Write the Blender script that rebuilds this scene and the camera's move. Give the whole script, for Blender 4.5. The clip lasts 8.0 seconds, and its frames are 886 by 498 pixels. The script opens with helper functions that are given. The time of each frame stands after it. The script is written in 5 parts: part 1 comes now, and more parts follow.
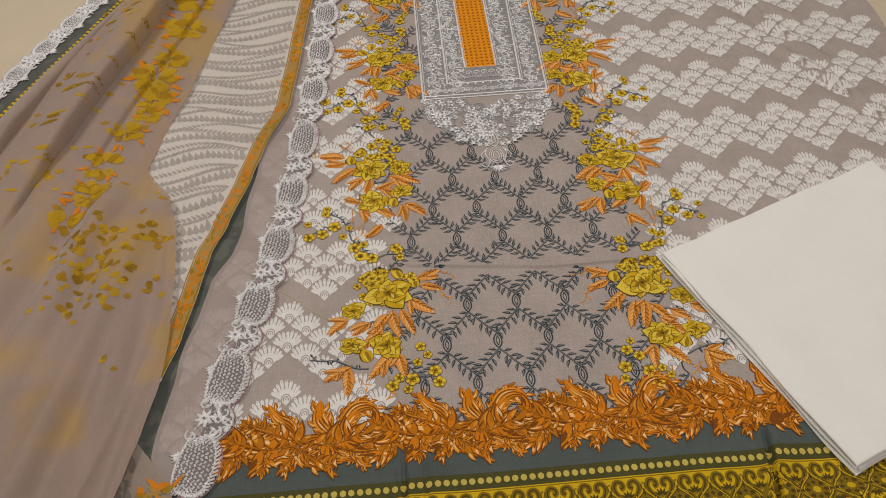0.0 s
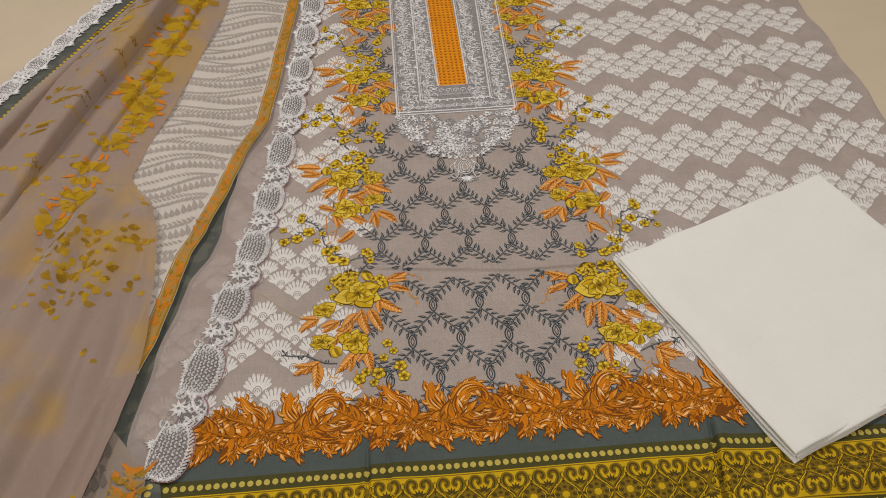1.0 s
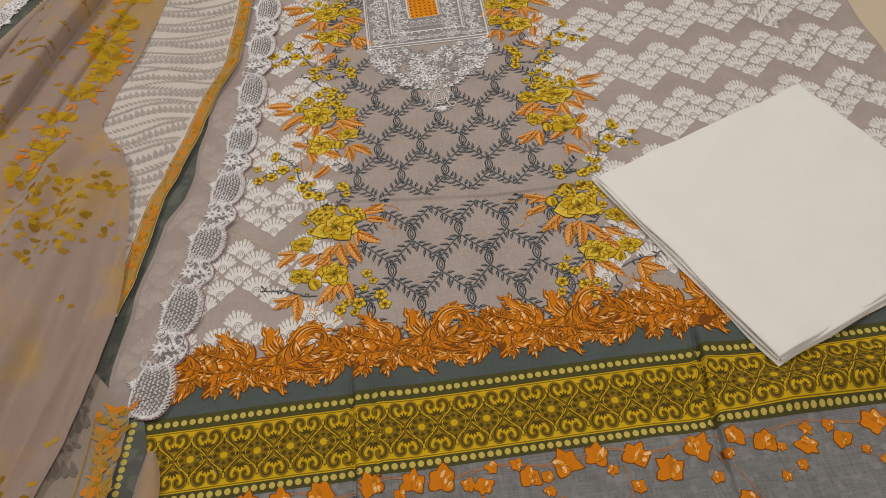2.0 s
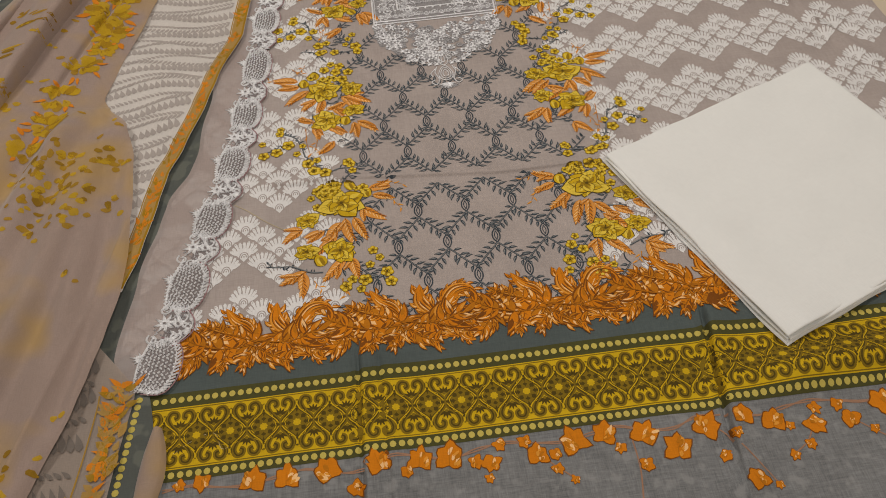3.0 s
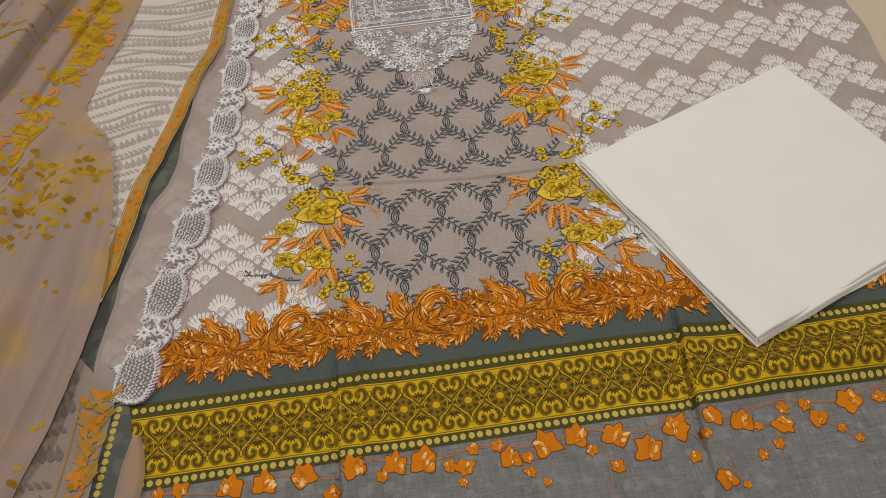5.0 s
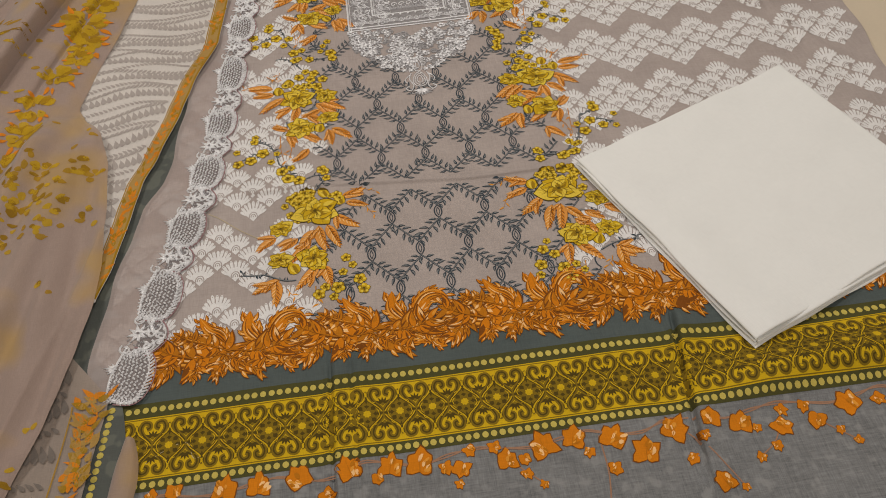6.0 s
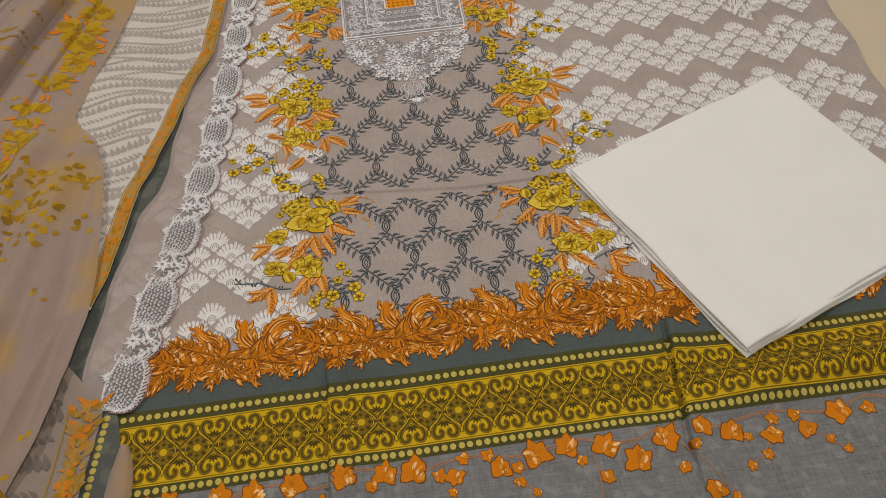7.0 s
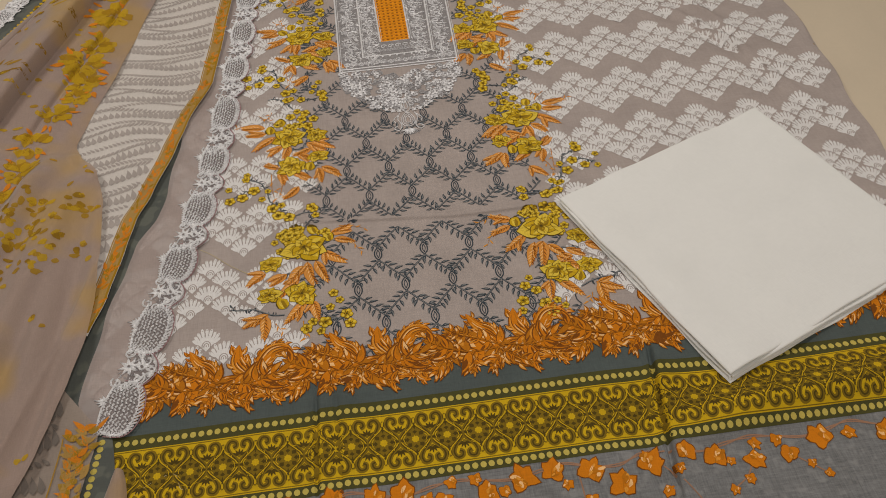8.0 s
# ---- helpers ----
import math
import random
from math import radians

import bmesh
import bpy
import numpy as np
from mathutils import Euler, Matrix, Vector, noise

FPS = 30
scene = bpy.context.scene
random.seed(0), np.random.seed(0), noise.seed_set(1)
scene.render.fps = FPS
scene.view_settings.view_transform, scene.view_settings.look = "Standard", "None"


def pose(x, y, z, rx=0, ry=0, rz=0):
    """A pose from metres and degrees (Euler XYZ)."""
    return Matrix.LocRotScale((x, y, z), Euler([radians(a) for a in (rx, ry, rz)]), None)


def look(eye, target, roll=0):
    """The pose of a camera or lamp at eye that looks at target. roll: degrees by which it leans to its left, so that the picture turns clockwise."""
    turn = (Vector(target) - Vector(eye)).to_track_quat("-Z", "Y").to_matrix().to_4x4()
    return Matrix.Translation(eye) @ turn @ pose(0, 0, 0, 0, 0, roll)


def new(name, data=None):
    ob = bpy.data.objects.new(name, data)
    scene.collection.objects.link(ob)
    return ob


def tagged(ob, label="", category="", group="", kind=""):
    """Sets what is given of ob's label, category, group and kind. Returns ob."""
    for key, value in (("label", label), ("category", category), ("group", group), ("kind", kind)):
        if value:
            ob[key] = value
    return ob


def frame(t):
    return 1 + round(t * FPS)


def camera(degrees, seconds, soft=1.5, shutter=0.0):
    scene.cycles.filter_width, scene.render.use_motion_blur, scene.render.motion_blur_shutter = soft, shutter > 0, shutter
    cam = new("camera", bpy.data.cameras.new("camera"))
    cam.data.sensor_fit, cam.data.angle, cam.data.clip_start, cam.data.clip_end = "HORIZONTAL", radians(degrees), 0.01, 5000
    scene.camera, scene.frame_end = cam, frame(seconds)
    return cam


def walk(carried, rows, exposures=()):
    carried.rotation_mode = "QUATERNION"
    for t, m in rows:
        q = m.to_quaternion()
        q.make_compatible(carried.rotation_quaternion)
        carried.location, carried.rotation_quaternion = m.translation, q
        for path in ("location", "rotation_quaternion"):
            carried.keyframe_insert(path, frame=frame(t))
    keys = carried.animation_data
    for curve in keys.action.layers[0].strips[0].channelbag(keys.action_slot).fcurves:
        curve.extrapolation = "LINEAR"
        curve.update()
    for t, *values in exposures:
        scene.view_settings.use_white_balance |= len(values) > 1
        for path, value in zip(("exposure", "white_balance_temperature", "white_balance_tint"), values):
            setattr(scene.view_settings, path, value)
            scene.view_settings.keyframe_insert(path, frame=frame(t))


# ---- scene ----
cam = camera(56.0, 8.0, soft=0.95)
PATH = [
    (0, (0.044, -0.06, 1.133), (0.027, 1.25, -0.379), -1.7),
    (0.5, (0.078, -0.129, 1.176), (0.077, 1.243, -0.279), -0.8),
    (1, (0.087, -0.151, 1.154), (0.092, 1.217, -0.304), -0.6),
    (1.5, (0.112, -0.182, 1.125), (0.12, 1.135, -0.38), -3.4),
    (1.7, (0.126, -0.187, 1.111), (0.13, 1.135, -0.416), -3.8),
    (2.8, (0.104, -0.185, 1.091), (0.111, 1.081, -0.444), -3.4),
    (3, (0.106, -0.185, 1.088), (0.113, 1.081, -0.46), -3.3),
    (3.5, (0.126, -0.179, 1.108), (0.144, 1.078, -0.448), -3.2),
    (4, (0.139, -0.19, 1.12), (0.16, 1.068, -0.435), -3.3),
    (4.5, (0.134, -0.191, 1.109), (0.152, 1.065, -0.447), -3.5),
    (4.7, (0.138, -0.185, 1.111), (0.153, 1.065, -0.437), -3.7),
    (5.8, (0.147, -0.187, 1.106), (0.158, 1.081, -0.445), -3.9),
    (6, (0.144, -0.183, 1.101), (0.164, 1.081, -0.449), -3.5),
    (6.5, (0.147, -0.183, 1.11), (0.176, 1.084, -0.437), -3.1),
    (7, (0.144, -0.184, 1.112), (0.179, 1.088, -0.43), -2.8),
    (7.5, (0.153, -0.182, 1.111), (0.194, 1.095, -0.427), -2.7),
    (8, (0.161, -0.205, 1.136), (0.199, 1.117, -0.364), -2.7),
]
walk(cam, [(t, look(eye, target, roll)) for t, eye, target, roll in PATH],
     [(0, -0.07), (0.5, -0.03), (1.5, -0.02), (3, -0.08), (4.5, -0.03), (6, -0.04), (7, -0.06), (7.5, -0.08), (8, -0.18)])

# ---------------------------------------------------------------- light
world = bpy.data.worlds.new("world")
scene.world = world
world.use_nodes = True
world.node_tree.nodes["Background"].inputs[0].default_value = (0.9, 0.95, 1.0, 1)
world.node_tree.nodes["Background"].inputs[1].default_value = 0.03


# No fixture is seen: area lamps added overhead, placed and balanced for brightness.
def added_lamp(x, y, power, w=1.2, d=0.3):
    lamp = bpy.data.lights.new("lamp_light", "AREA")
    lamp.shape, lamp.size, lamp.size_y, lamp.energy = "RECTANGLE", w, d, power
    lamp.color = (1.0, 0.935, 0.875)
    ob = new("lamp_light", lamp)
    ob.matrix_world = pose(x, y, 2.60)
    return ob


added_lamp(-1.5, 1.5, 31.5, 0.6, 0.3)
added_lamp(0.9, 1.6, 24.5, 0.6, 0.3)
# added fill at the near end, lifts the hem and lower front
added_lamp(0.6, -0.6, 22, 0.6, 0.3)


# ---------------------------------------------------------------- materials
def lin(r, g, b):
    return tuple(((c / 255 + 0.055) / 1.055) ** 2.4 if c > 10 else c / 3294 for c in (r, g, b))


def cloth_mat(name, rgb, rough=0.9, mottle=0.10, thread=0.12, slub=0.0, see=0.0, metal=0.0, grain=900.0, bump=0.12, sheen=0.0):
    """Woven cloth or print: colour with soft mottling, thread grain, optional slubs; see: share of light that passes."""
    m = bpy.data.materials.new(name)
    m.use_nodes = True
    nt = m.node_tree
    n, l = nt.nodes, nt.links
    b = n["Principled BSDF"]
    b.inputs["Roughness"].default_value = rough
    b.inputs["Metallic"].default_value = metal
    b.inputs["Sheen Weight"].default_value = sheen
    b.inputs["Specular IOR Level"].default_value = 0.25
    tc = n.new("ShaderNodeTexCoord")

    def noise_tex(scale, stretch=(1, 1, 1), detail=3.0):
        mp = n.new("ShaderNodeMapping")
        mp.inputs["Scale"].default_value = stretch
        l.new(tc.outputs["Object"], mp.inputs["Vector"])
        t = n.new("ShaderNodeTexNoise")
        t.inputs["Scale"].default_value = scale
        t.inputs["Detail"].default_value = detail
        l.new(mp.outputs["Vector"], t.inputs["Vector"])
        return t.outputs["Fac"]

    def math_node(op, a, c):
        q = n.new("ShaderNodeMath")
        q.operation = op
        for i, v in enumerate((a, c)):
            if isinstance(v, (int, float)):
                q.inputs[i].default_value = v
            else:
                l.new(v, q.inputs[i])
        return q.outputs[0]

    big = noise_tex(14.0)
    warp = noise_tex(grain, (1, 0.08, 1), 1.0)
    weft = noise_tex(grain, (0.08, 1, 1), 1.0)
    grain_sum = math_node("ADD", warp, weft)
    f = math_node("ADD", math_node("MULTIPLY", math_node("SUBTRACT", big, 0.5), 2 * mottle), math_node("MULTIPLY", math_node("SUBTRACT", grain_sum, 1.0), 2 * thread))
    if slub:
        s1 = noise_tex(260.0, (1, 0.06, 1), 2.0)
        s2 = noise_tex(260.0, (0.06, 1, 1), 2.0)
        f = math_node("ADD", f, math_node("MULTIPLY", math_node("SUBTRACT", math_node("ADD", s1, s2), 1.0), slub))
    f = math_node("ADD", f, 1.0)
    mix = n.new("ShaderNodeVectorMath")
    mix.operation = "SCALE"
    mix.inputs[0].default_value = rgb
    l.new(f, mix.inputs["Scale"])
    l.new(mix.outputs[0], b.inputs["Base Color"])
    bp = n.new("ShaderNodeBump")
    bp.inputs["Strength"].default_value = bump
    bp.inputs["Distance"].default_value = 0.0006
    l.new(grain_sum, bp.inputs["Height"])
    l.new(bp.outputs["Normal"], b.inputs["Normal"])
    if see:
        tr = n.new("ShaderNodeBsdfTransparent")
        tr.inputs["Color"].default_value = (0.93, 0.90, 0.88, 1)
        mx = n.new("ShaderNodeMixShader")
        mx.inputs[0].default_value = see
        l.new(b.outputs[0], mx.inputs[1])
        l.new(tr.outputs[0], mx.inputs[2])
        l.new(mx.outputs[0], n["Material Output"].inputs[0])
    return m


M = dict(
    mauve=cloth_mat("mauve_lawn", (0.395, 0.340, 0.315), mottle=0.17, slub=0.14),
    slate=cloth_mat("slate_green_lawn", (0.083, 0.102, 0.099), mottle=0.18, slub=0.15),
    chambray=cloth_mat("grey_chambray", (0.185, 0.188, 0.19), mottle=0.22, thread=0.3, slub=0.5),
    olive=cloth_mat("olive_print", (0.072, 0.069, 0.020)),
    gold=cloth_mat("mustard_print", (0.61, 0.395, 0.008), mottle=0.15),
    bronze=cloth_mat("bronze_print", (0.215, 0.138, 0.008), mottle=0.2),
    umber=cloth_mat("umber_print", (0.082, 0.054, 0.006), mottle=0.2),
    dot=cloth_mat("pale_mustard_print", (0.54, 0.44, 0.10)),
    white=cloth_mat("white_print", (0.74, 0.725, 0.715), mottle=0.06),
    taupe=cloth_mat("taupe_print", (0.37, 0.32, 0.295)),
    ink=cloth_mat("blue_grey_print", (0.042, 0.055, 0.068), mottle=0.25),
    ink_pale=cloth_mat("pale_blue_grey_print", (0.21, 0.215, 0.215), mottle=0.25),
    yellow=cloth_mat("yellow_petal_print", (0.58, 0.37, 0.010), mottle=0.25),
    yellow_hi=cloth_mat("light_yellow_petal_print", (0.74, 0.54, 0.06), mottle=0.2),
    mustard=cloth_mat("dark_petal_print", (0.30, 0.18, 0.008), mottle=0.25),
    orange=cloth_mat("orange_print", (0.62, 0.195, 0.004), mottle=0.2),
    orange_hi=cloth_mat("peach_print", (0.88, 0.54, 0.24), mottle=0.15),
    rust=cloth_mat("rust_print", (0.20, 0.062, 0.005), mottle=0.25),
    blush=cloth_mat("blush_orange_print", (0.72, 0.30, 0.035), mottle=0.2),
    silver=cloth_mat("silver_thread", (0.84, 0.84, 0.855), rough=0.5, metal=0.15, thread=0.25, grain=500.0, bump=0.6),
    silver_dim=cloth_mat("dull_silver_thread", (0.29, 0.278, 0.28), rough=0.6, metal=0.1, thread=0.3, grain=500.0, bump=0.6),
    saffron=cloth_mat("saffron_thread", (0.80, 0.30, 0.006), rough=0.6, thread=0.2, grain=500.0, bump=0.5),
    saffron_deep=cloth_mat("deep_saffron_thread", (0.33, 0.10, 0.004), rough=0.7),
    cambric=cloth_mat("white_cambric", (0.812, 0.818, 0.795), mottle=0.03, thread=0.04),
    sheer=cloth_mat("sheer_mauve_organza", (0.50, 0.415, 0.385), see=0.40, mottle=0.06, sheen=0.3, rough=0.6),
    chiffon=cloth_mat("mauve_chiffon", (0.385, 0.285, 0.240), see=0.20, mottle=0.07, sheen=0.4, rough=0.6),
    chiffon_white=cloth_mat("white_leaf_chiffon", (0.69, 0.645, 0.60), see=0.10, mottle=0.06, sheen=0.4, rough=0.6),
    chiffon_green=cloth_mat("green_chiffon", (0.085, 0.095, 0.085), see=0.08, mottle=0.2, sheen=0.2, rough=0.6),
    wash_yellow=cloth_mat("washed_yellow_print", (0.58, 0.36, 0.015), see=0.28, mottle=0.3),
    wash_gold=cloth_mat("washed_gold_print", (0.44, 0.25, 0.012), see=0.30, mottle=0.3),
    wash_orange=cloth_mat("washed_orange_print", (0.66, 0.22, 0.012), see=0.06, mottle=0.3),
    wash_tan=cloth_mat("washed_tan_print", (0.46, 0.28, 0.075), see=0.18, mottle=0.2),
    band_sheer=cloth_mat("sheer_leaf_band", (0.37, 0.30, 0.25), see=0.25, mottle=0.1, sheen=0.3, rough=0.6),
    leaf_dark=cloth_mat("dark_grey_leaf_print", (0.20, 0.172, 0.150), see=0.15, mottle=0.15),
    leaf_grey=cloth_mat("grey_leaf_print", (0.43, 0.385, 0.355), see=0.08, mottle=0.15),
    outline=cloth_mat("brown_outline_print", (0.105, 0.066, 0.008)),
    silver_mid=cloth_mat("soft_silver_thread", (0.52, 0.51, 0.525), rough=0.5, metal=0.1, thread=0.25, grain=500.0, bump=0.5),
    lace_ground=cloth_mat("lace_ground_net", (0.21, 0.185, 0.182), rough=0.8),
    wash_brown=cloth_mat("washed_brown_print", (0.28, 0.155, 0.010), see=0.05, mottle=0.3),
    dark_cloth=cloth_mat("black_green_cloth", (0.018, 0.020, 0.014), mottle=0.3),
    vine=cloth_mat("dusky_vine_print", (0.34, 0.19, 0.12)),
    amber=cloth_mat("amber_print", (0.48, 0.165, 0.005), mottle=0.2),
    peach_deep=cloth_mat("soft_orange_print", (0.68, 0.29, 0.06), mottle=0.2),
    rose=cloth_mat("rose_edge_thread", (0.36, 0.21, 0.22)),
    thread=cloth_mat("cream_thread", (0.55, 0.47, 0.28)),
)


def add_wash(m, rgb, scale, low, high, amount):
    """Watery printed patches of a second colour over a cloth material."""
    n, l = m.node_tree.nodes, m.node_tree.links
    b = n["Principled BSDF"]
    src = b.inputs["Base Color"].links[0].from_socket
    tc, tx, mr, mx = (n.new("ShaderNode" + k) for k in ("TexCoord", "TexNoise", "MapRange", "MixRGB"))
    tx.inputs["Scale"].default_value, tx.inputs["Detail"].default_value = scale, 2.0
    l.new(tc.outputs["Object"], tx.inputs["Vector"])
    l.new(tx.outputs["Fac"], mr.inputs["Value"])
    for k, v in (("From Min", low), ("From Max", high), ("To Min", 0.0), ("To Max", amount)):
        mr.inputs[k].default_value = v
    mx.inputs[2].default_value = (*rgb, 1)
    l.new(mr.outputs["Result"], mx.inputs[0])
    l.new(src, mx.inputs[1])
    l.new(mx.outputs[0], b.inputs["Base Color"])


add_wash(M["chiffon"], (0.52, 0.32, 0.07), 7.0, 0.48, 0.64, 0.65)
add_wash(M["sheer"], (0.56, 0.50, 0.48), 22.0, 0.50, 0.60, 0.5)
add_wash(M["chiffon_green"], (0.15, 0.16, 0.13), 30.0, 0.52, 0.58, 0.6)
add_wash(M["chambray"], (0.30, 0.30, 0.295), 45.0, 0.54, 0.66, 0.5)


def tile_mat(name, rgb, rough):
    m = bpy.data.materials.new(name)
    m.use_nodes = True
    n, l = m.node_tree.nodes, m.node_tree.links
    b = n["Principled BSDF"]
    b.inputs["Roughness"].default_value = rough
    tc = n.new("ShaderNodeTexCoord")
    big, fine = n.new("ShaderNodeTexNoise"), n.new("ShaderNodeTexNoise")
    big.inputs["Scale"].default_value, big.inputs["Detail"].default_value = 5.0, 6.0
    fine.inputs["Scale"].default_value, fine.inputs["Detail"].default_value = 120.0, 3.0
    ramp = n.new("ShaderNodeMixRGB")
    ramp.inputs[1].default_value = (*[c * 0.88 for c in rgb], 1)
    ramp.inputs[2].default_value = (*[min(1, c * 1.08) for c in rgb], 1)
    add = n.new("ShaderNodeMath")
    add.operation = "MULTIPLY_ADD"
    add.inputs[1].default_value = 0.3
    for t in (big, fine):
        l.new(tc.outputs["Object"], t.inputs["Vector"])
    l.new(fine.outputs["Fac"], add.inputs[0])
    l.new(big.outputs["Fac"], add.inputs[2])
    l.new(add.outputs[0], ramp.inputs[0])
    l.new(ramp.outputs[0], b.inputs["Base Color"])
    bp = n.new("ShaderNodeBump")
    bp.inputs["Strength"].default_value, bp.inputs["Distance"].default_value = 0.05, 0.002
    l.new(fine.outputs["Fac"], bp.inputs["Height"])
    l.new(bp.outputs["Normal"], b.inputs["Normal"])
    return m


M["floor"] = tile_mat("beige_floor", (0.62, 0.53, 0.40), 0.45)
M["plaster"] = tile_mat("cream_plaster", (0.45, 0.43, 0.40), 0.9)


# ---------------------------------------------------------------- building tools
def link_mesh(name, verts, faces, mats, index=None, parent=None, label="", smooth=False):
    me = bpy.data.meshes.new(name)
    me.from_pydata(verts, [], faces)
    for m in mats:
        me.materials.append(M[m])
    if index:
        me.polygons.foreach_set("material_index", index)
    if smooth:
        me.polygons.foreach_set("use_smooth", [True] * len(me.polygons))
    me.update()
    ob = new(name, me)
    if parent:
        ob.parent = parent
    return tagged(ob, label)


def thing(name, label, category, m=Matrix(), kind="", group=""):
    ob = new(name)
    ob.matrix_world = m
    ob.empty_display_size = 0.1
    return tagged(ob, label, category, group, kind)


def rnd(a, b):
    return random.uniform(a, b)


def smooth_curve(pts, n=8):
    """Catmull-Rom through a few control points."""
    p = [Vector(q) for q in pts]
    p = [2 * p[0] - p[1]] + p + [2 * p[-1] - p[-2]]
    out = []
    for i in range(1, len(p) - 2):
        for k in range(n):
            t = k / n
            out.append(0.5 * (2 * p[i] + (p[i + 1] - p[i - 1]) * t + (2 * p[i - 1] - 5 * p[i] + 4 * p[i + 1] - p[i + 2]) * t * t
                              + (3 * p[i] - p[i - 1] - 3 * p[i + 1] + p[i + 2]) * t ** 3))
    return out + [p[-2]]


class Sheet:
    """Collects flat motifs in cloth coordinates and lays them on the cloth surface."""

    def __init__(self, height):
        self.height, self.v, self.f, self.i, self.m = height, [], [], [], []
        self.uneven = 0.0
        self.clip, self.flat = None, 0.18      # flat: prints lie in the cloth, embroidery (1.0) stands proud

    def mat(self, name):
        if name not in self.m:
            self.m.append(name)
        return self.m.index(name)

    def put(self, pts, lift):
        base = len(self.v)
        for k, (a, b) in enumerate(pts):
            up = lift[k] if isinstance(lift, (list, tuple)) else lift
            up = 0.0005 + up * self.flat if self.flat < 1 else up
            h = self.height(a, b)
            self.v.append((h[0], h[1], h[2] + up) if isinstance(h, tuple) else (a, b, h + up))
        return base

    def poly(self, pts, mat, lift, dome=0.0):
        c = (sum(p[0] for p in pts) / len(pts), sum(p[1] for p in pts) / len(pts))
        if self.clip and not self.clip(*c):
            return
        n = len(pts)
        k = self.mat(mat)
        reach = max(abs(p[0] - c[0]) + abs(p[1] - c[1]) for p in pts)
        rings = 1 if reach < 0.009 else 2 if reach < 0.022 else 3
        full = []
        for r in range(rings):
            q = 1 - r / rings
            full += [(c[0] + (p[0] - c[0]) * q, c[1] + (p[1] - c[1]) * q) for p in pts]
        b = self.put(full + [c], [lift + dome * (a // n) / rings for a in range(n * rings)] + [lift + dome])
        for r in range(rings - 1):
            for a in range(n):
                e = (a + 1) % n
                self.f.append((b + r * n + a, b + r * n + e, b + (r + 1) * n + e, b + (r + 1) * n + a))
                self.i.append(k)
        o = b + (rings - 1) * n
        for a in range(n):
            self.f.append((o + a, o + (a + 1) % n, b + n * rings))
            self.i.append(k)

    def strip(self, left, right, mat, lift):
        n = len(left)
        if self.clip and not self.clip(*left[n // 2]):
            return
        b = self.put(list(left) + list(right), lift)
        k = self.mat(mat)
        for j in range(n - 1):
            self.f.append((b + j, b + n + j, b + n + j + 1, b + j + 1))
            self.i.append(k)

    def stroke(self, pts, width, mat, lift, taper=False, ridge=0.0):
        n = len(pts)
        if self.clip and not self.clip(*pts[n // 2][:2]):
            return
        left, right, mid = [], [], []
        for j in range(n):
            a, c = pts[max(0, j - 1)], pts[min(n - 1, j + 1)]
            dx, dy = c[0] - a[0], c[1] - a[1]
            q = math.hypot(dx, dy) or 1
            w = width / 2 * ((1 - 0.85 * j / (n - 1)) if taper else 1)
            left.append((pts[j][0] - dy / q * w, pts[j][1] + dx / q * w))
            right.append((pts[j][0] + dy / q * w, pts[j][1] - dx / q * w))
            mid.append((pts[j][0], pts[j][1]))
        if not ridge:
            self.strip(left, right, mat, lift)
            return
        b = self.put(left + mid + right, [lift] * n + [lift + ridge] * n + [lift] * n)
        k = self.mat(mat)
        for j in range(n - 1):
            self.f.append((b + j, b + n + j, b + n + j + 1, b + j + 1))
            self.f.append((b + n + j, b + 2 * n + j, b + 2 * n + j + 1, b + n + j + 1))
            self.i += [k, k]

    def grid(self, us, vs, mat, lift):
        """A connected patch; us may be a function of v that gives the columns."""
        rows = [[(u, v) for u in (us(v) if callable(us) else us)] for v in vs]
        n = len(rows[0])
        b = self.put([q for r in rows for q in r], lift)
        k = self.mat(mat)
        for r in range(len(rows) - 1):
            for c in range(n - 1):
                self.f.append((b + r * n + c, b + (r + 1) * n + c, b + (r + 1) * n + c + 1, b + r * n + c + 1))
                self.i.append(k)

    def leaf(self, x, y, ang, length, width, mat, lift, bend=0.0, n=6, fat=0.45, ridge=0.0):
        """A pointed leaf that starts at x, y and runs along ang (radians), bending by bend."""
        left, right, mid = [], [], []
        px, py, a = x, y, ang - bend / 2
        for j in range(n + 1):
            t = j / n
            w = width / 2 * (math.sin(math.pi * t ** (0.5 / max(0.2, fat) * 0.62)) if 0 < t < 1 else 0.02)
            left.append((px - math.sin(a) * w, py + math.cos(a) * w))
            right.append((px + math.sin(a) * w, py - math.cos(a) * w))
            mid.append((px, py))
            px, py = px + math.cos(a) * length / n, py + math.sin(a) * length / n
            a += bend / n
        if ridge:
            b, m = self.put(left + mid + right, [lift] * (n + 1) + [lift + ridge] * (n + 1) + [lift] * (n + 1)), n + 1
            k = self.mat(mat)
            for j in range(n):
                self.f.append((b + j, b + m + j, b + m + j + 1, b + j + 1))
                self.f.append((b + m + j, b + 2 * m + j, b + 2 * m + j + 1, b + m + j + 1))
                self.i += [k, k]
        else:
            self.strip(left, right, mat, lift)

    def disc(self, x, y, r, mat, lift, n=10, dome=0.0, sx=1.0, ang=0.0):
        ca, sa = math.cos(ang), math.sin(ang)
        pts = []
        for j in range(n):
            a, b = r * sx * math.cos(2 * math.pi * j / n), r * math.sin(2 * math.pi * j / n)
            pts.append((x + a * ca - b * sa, y + a * sa + b * ca))
        self.poly(pts, mat, lift, dome)

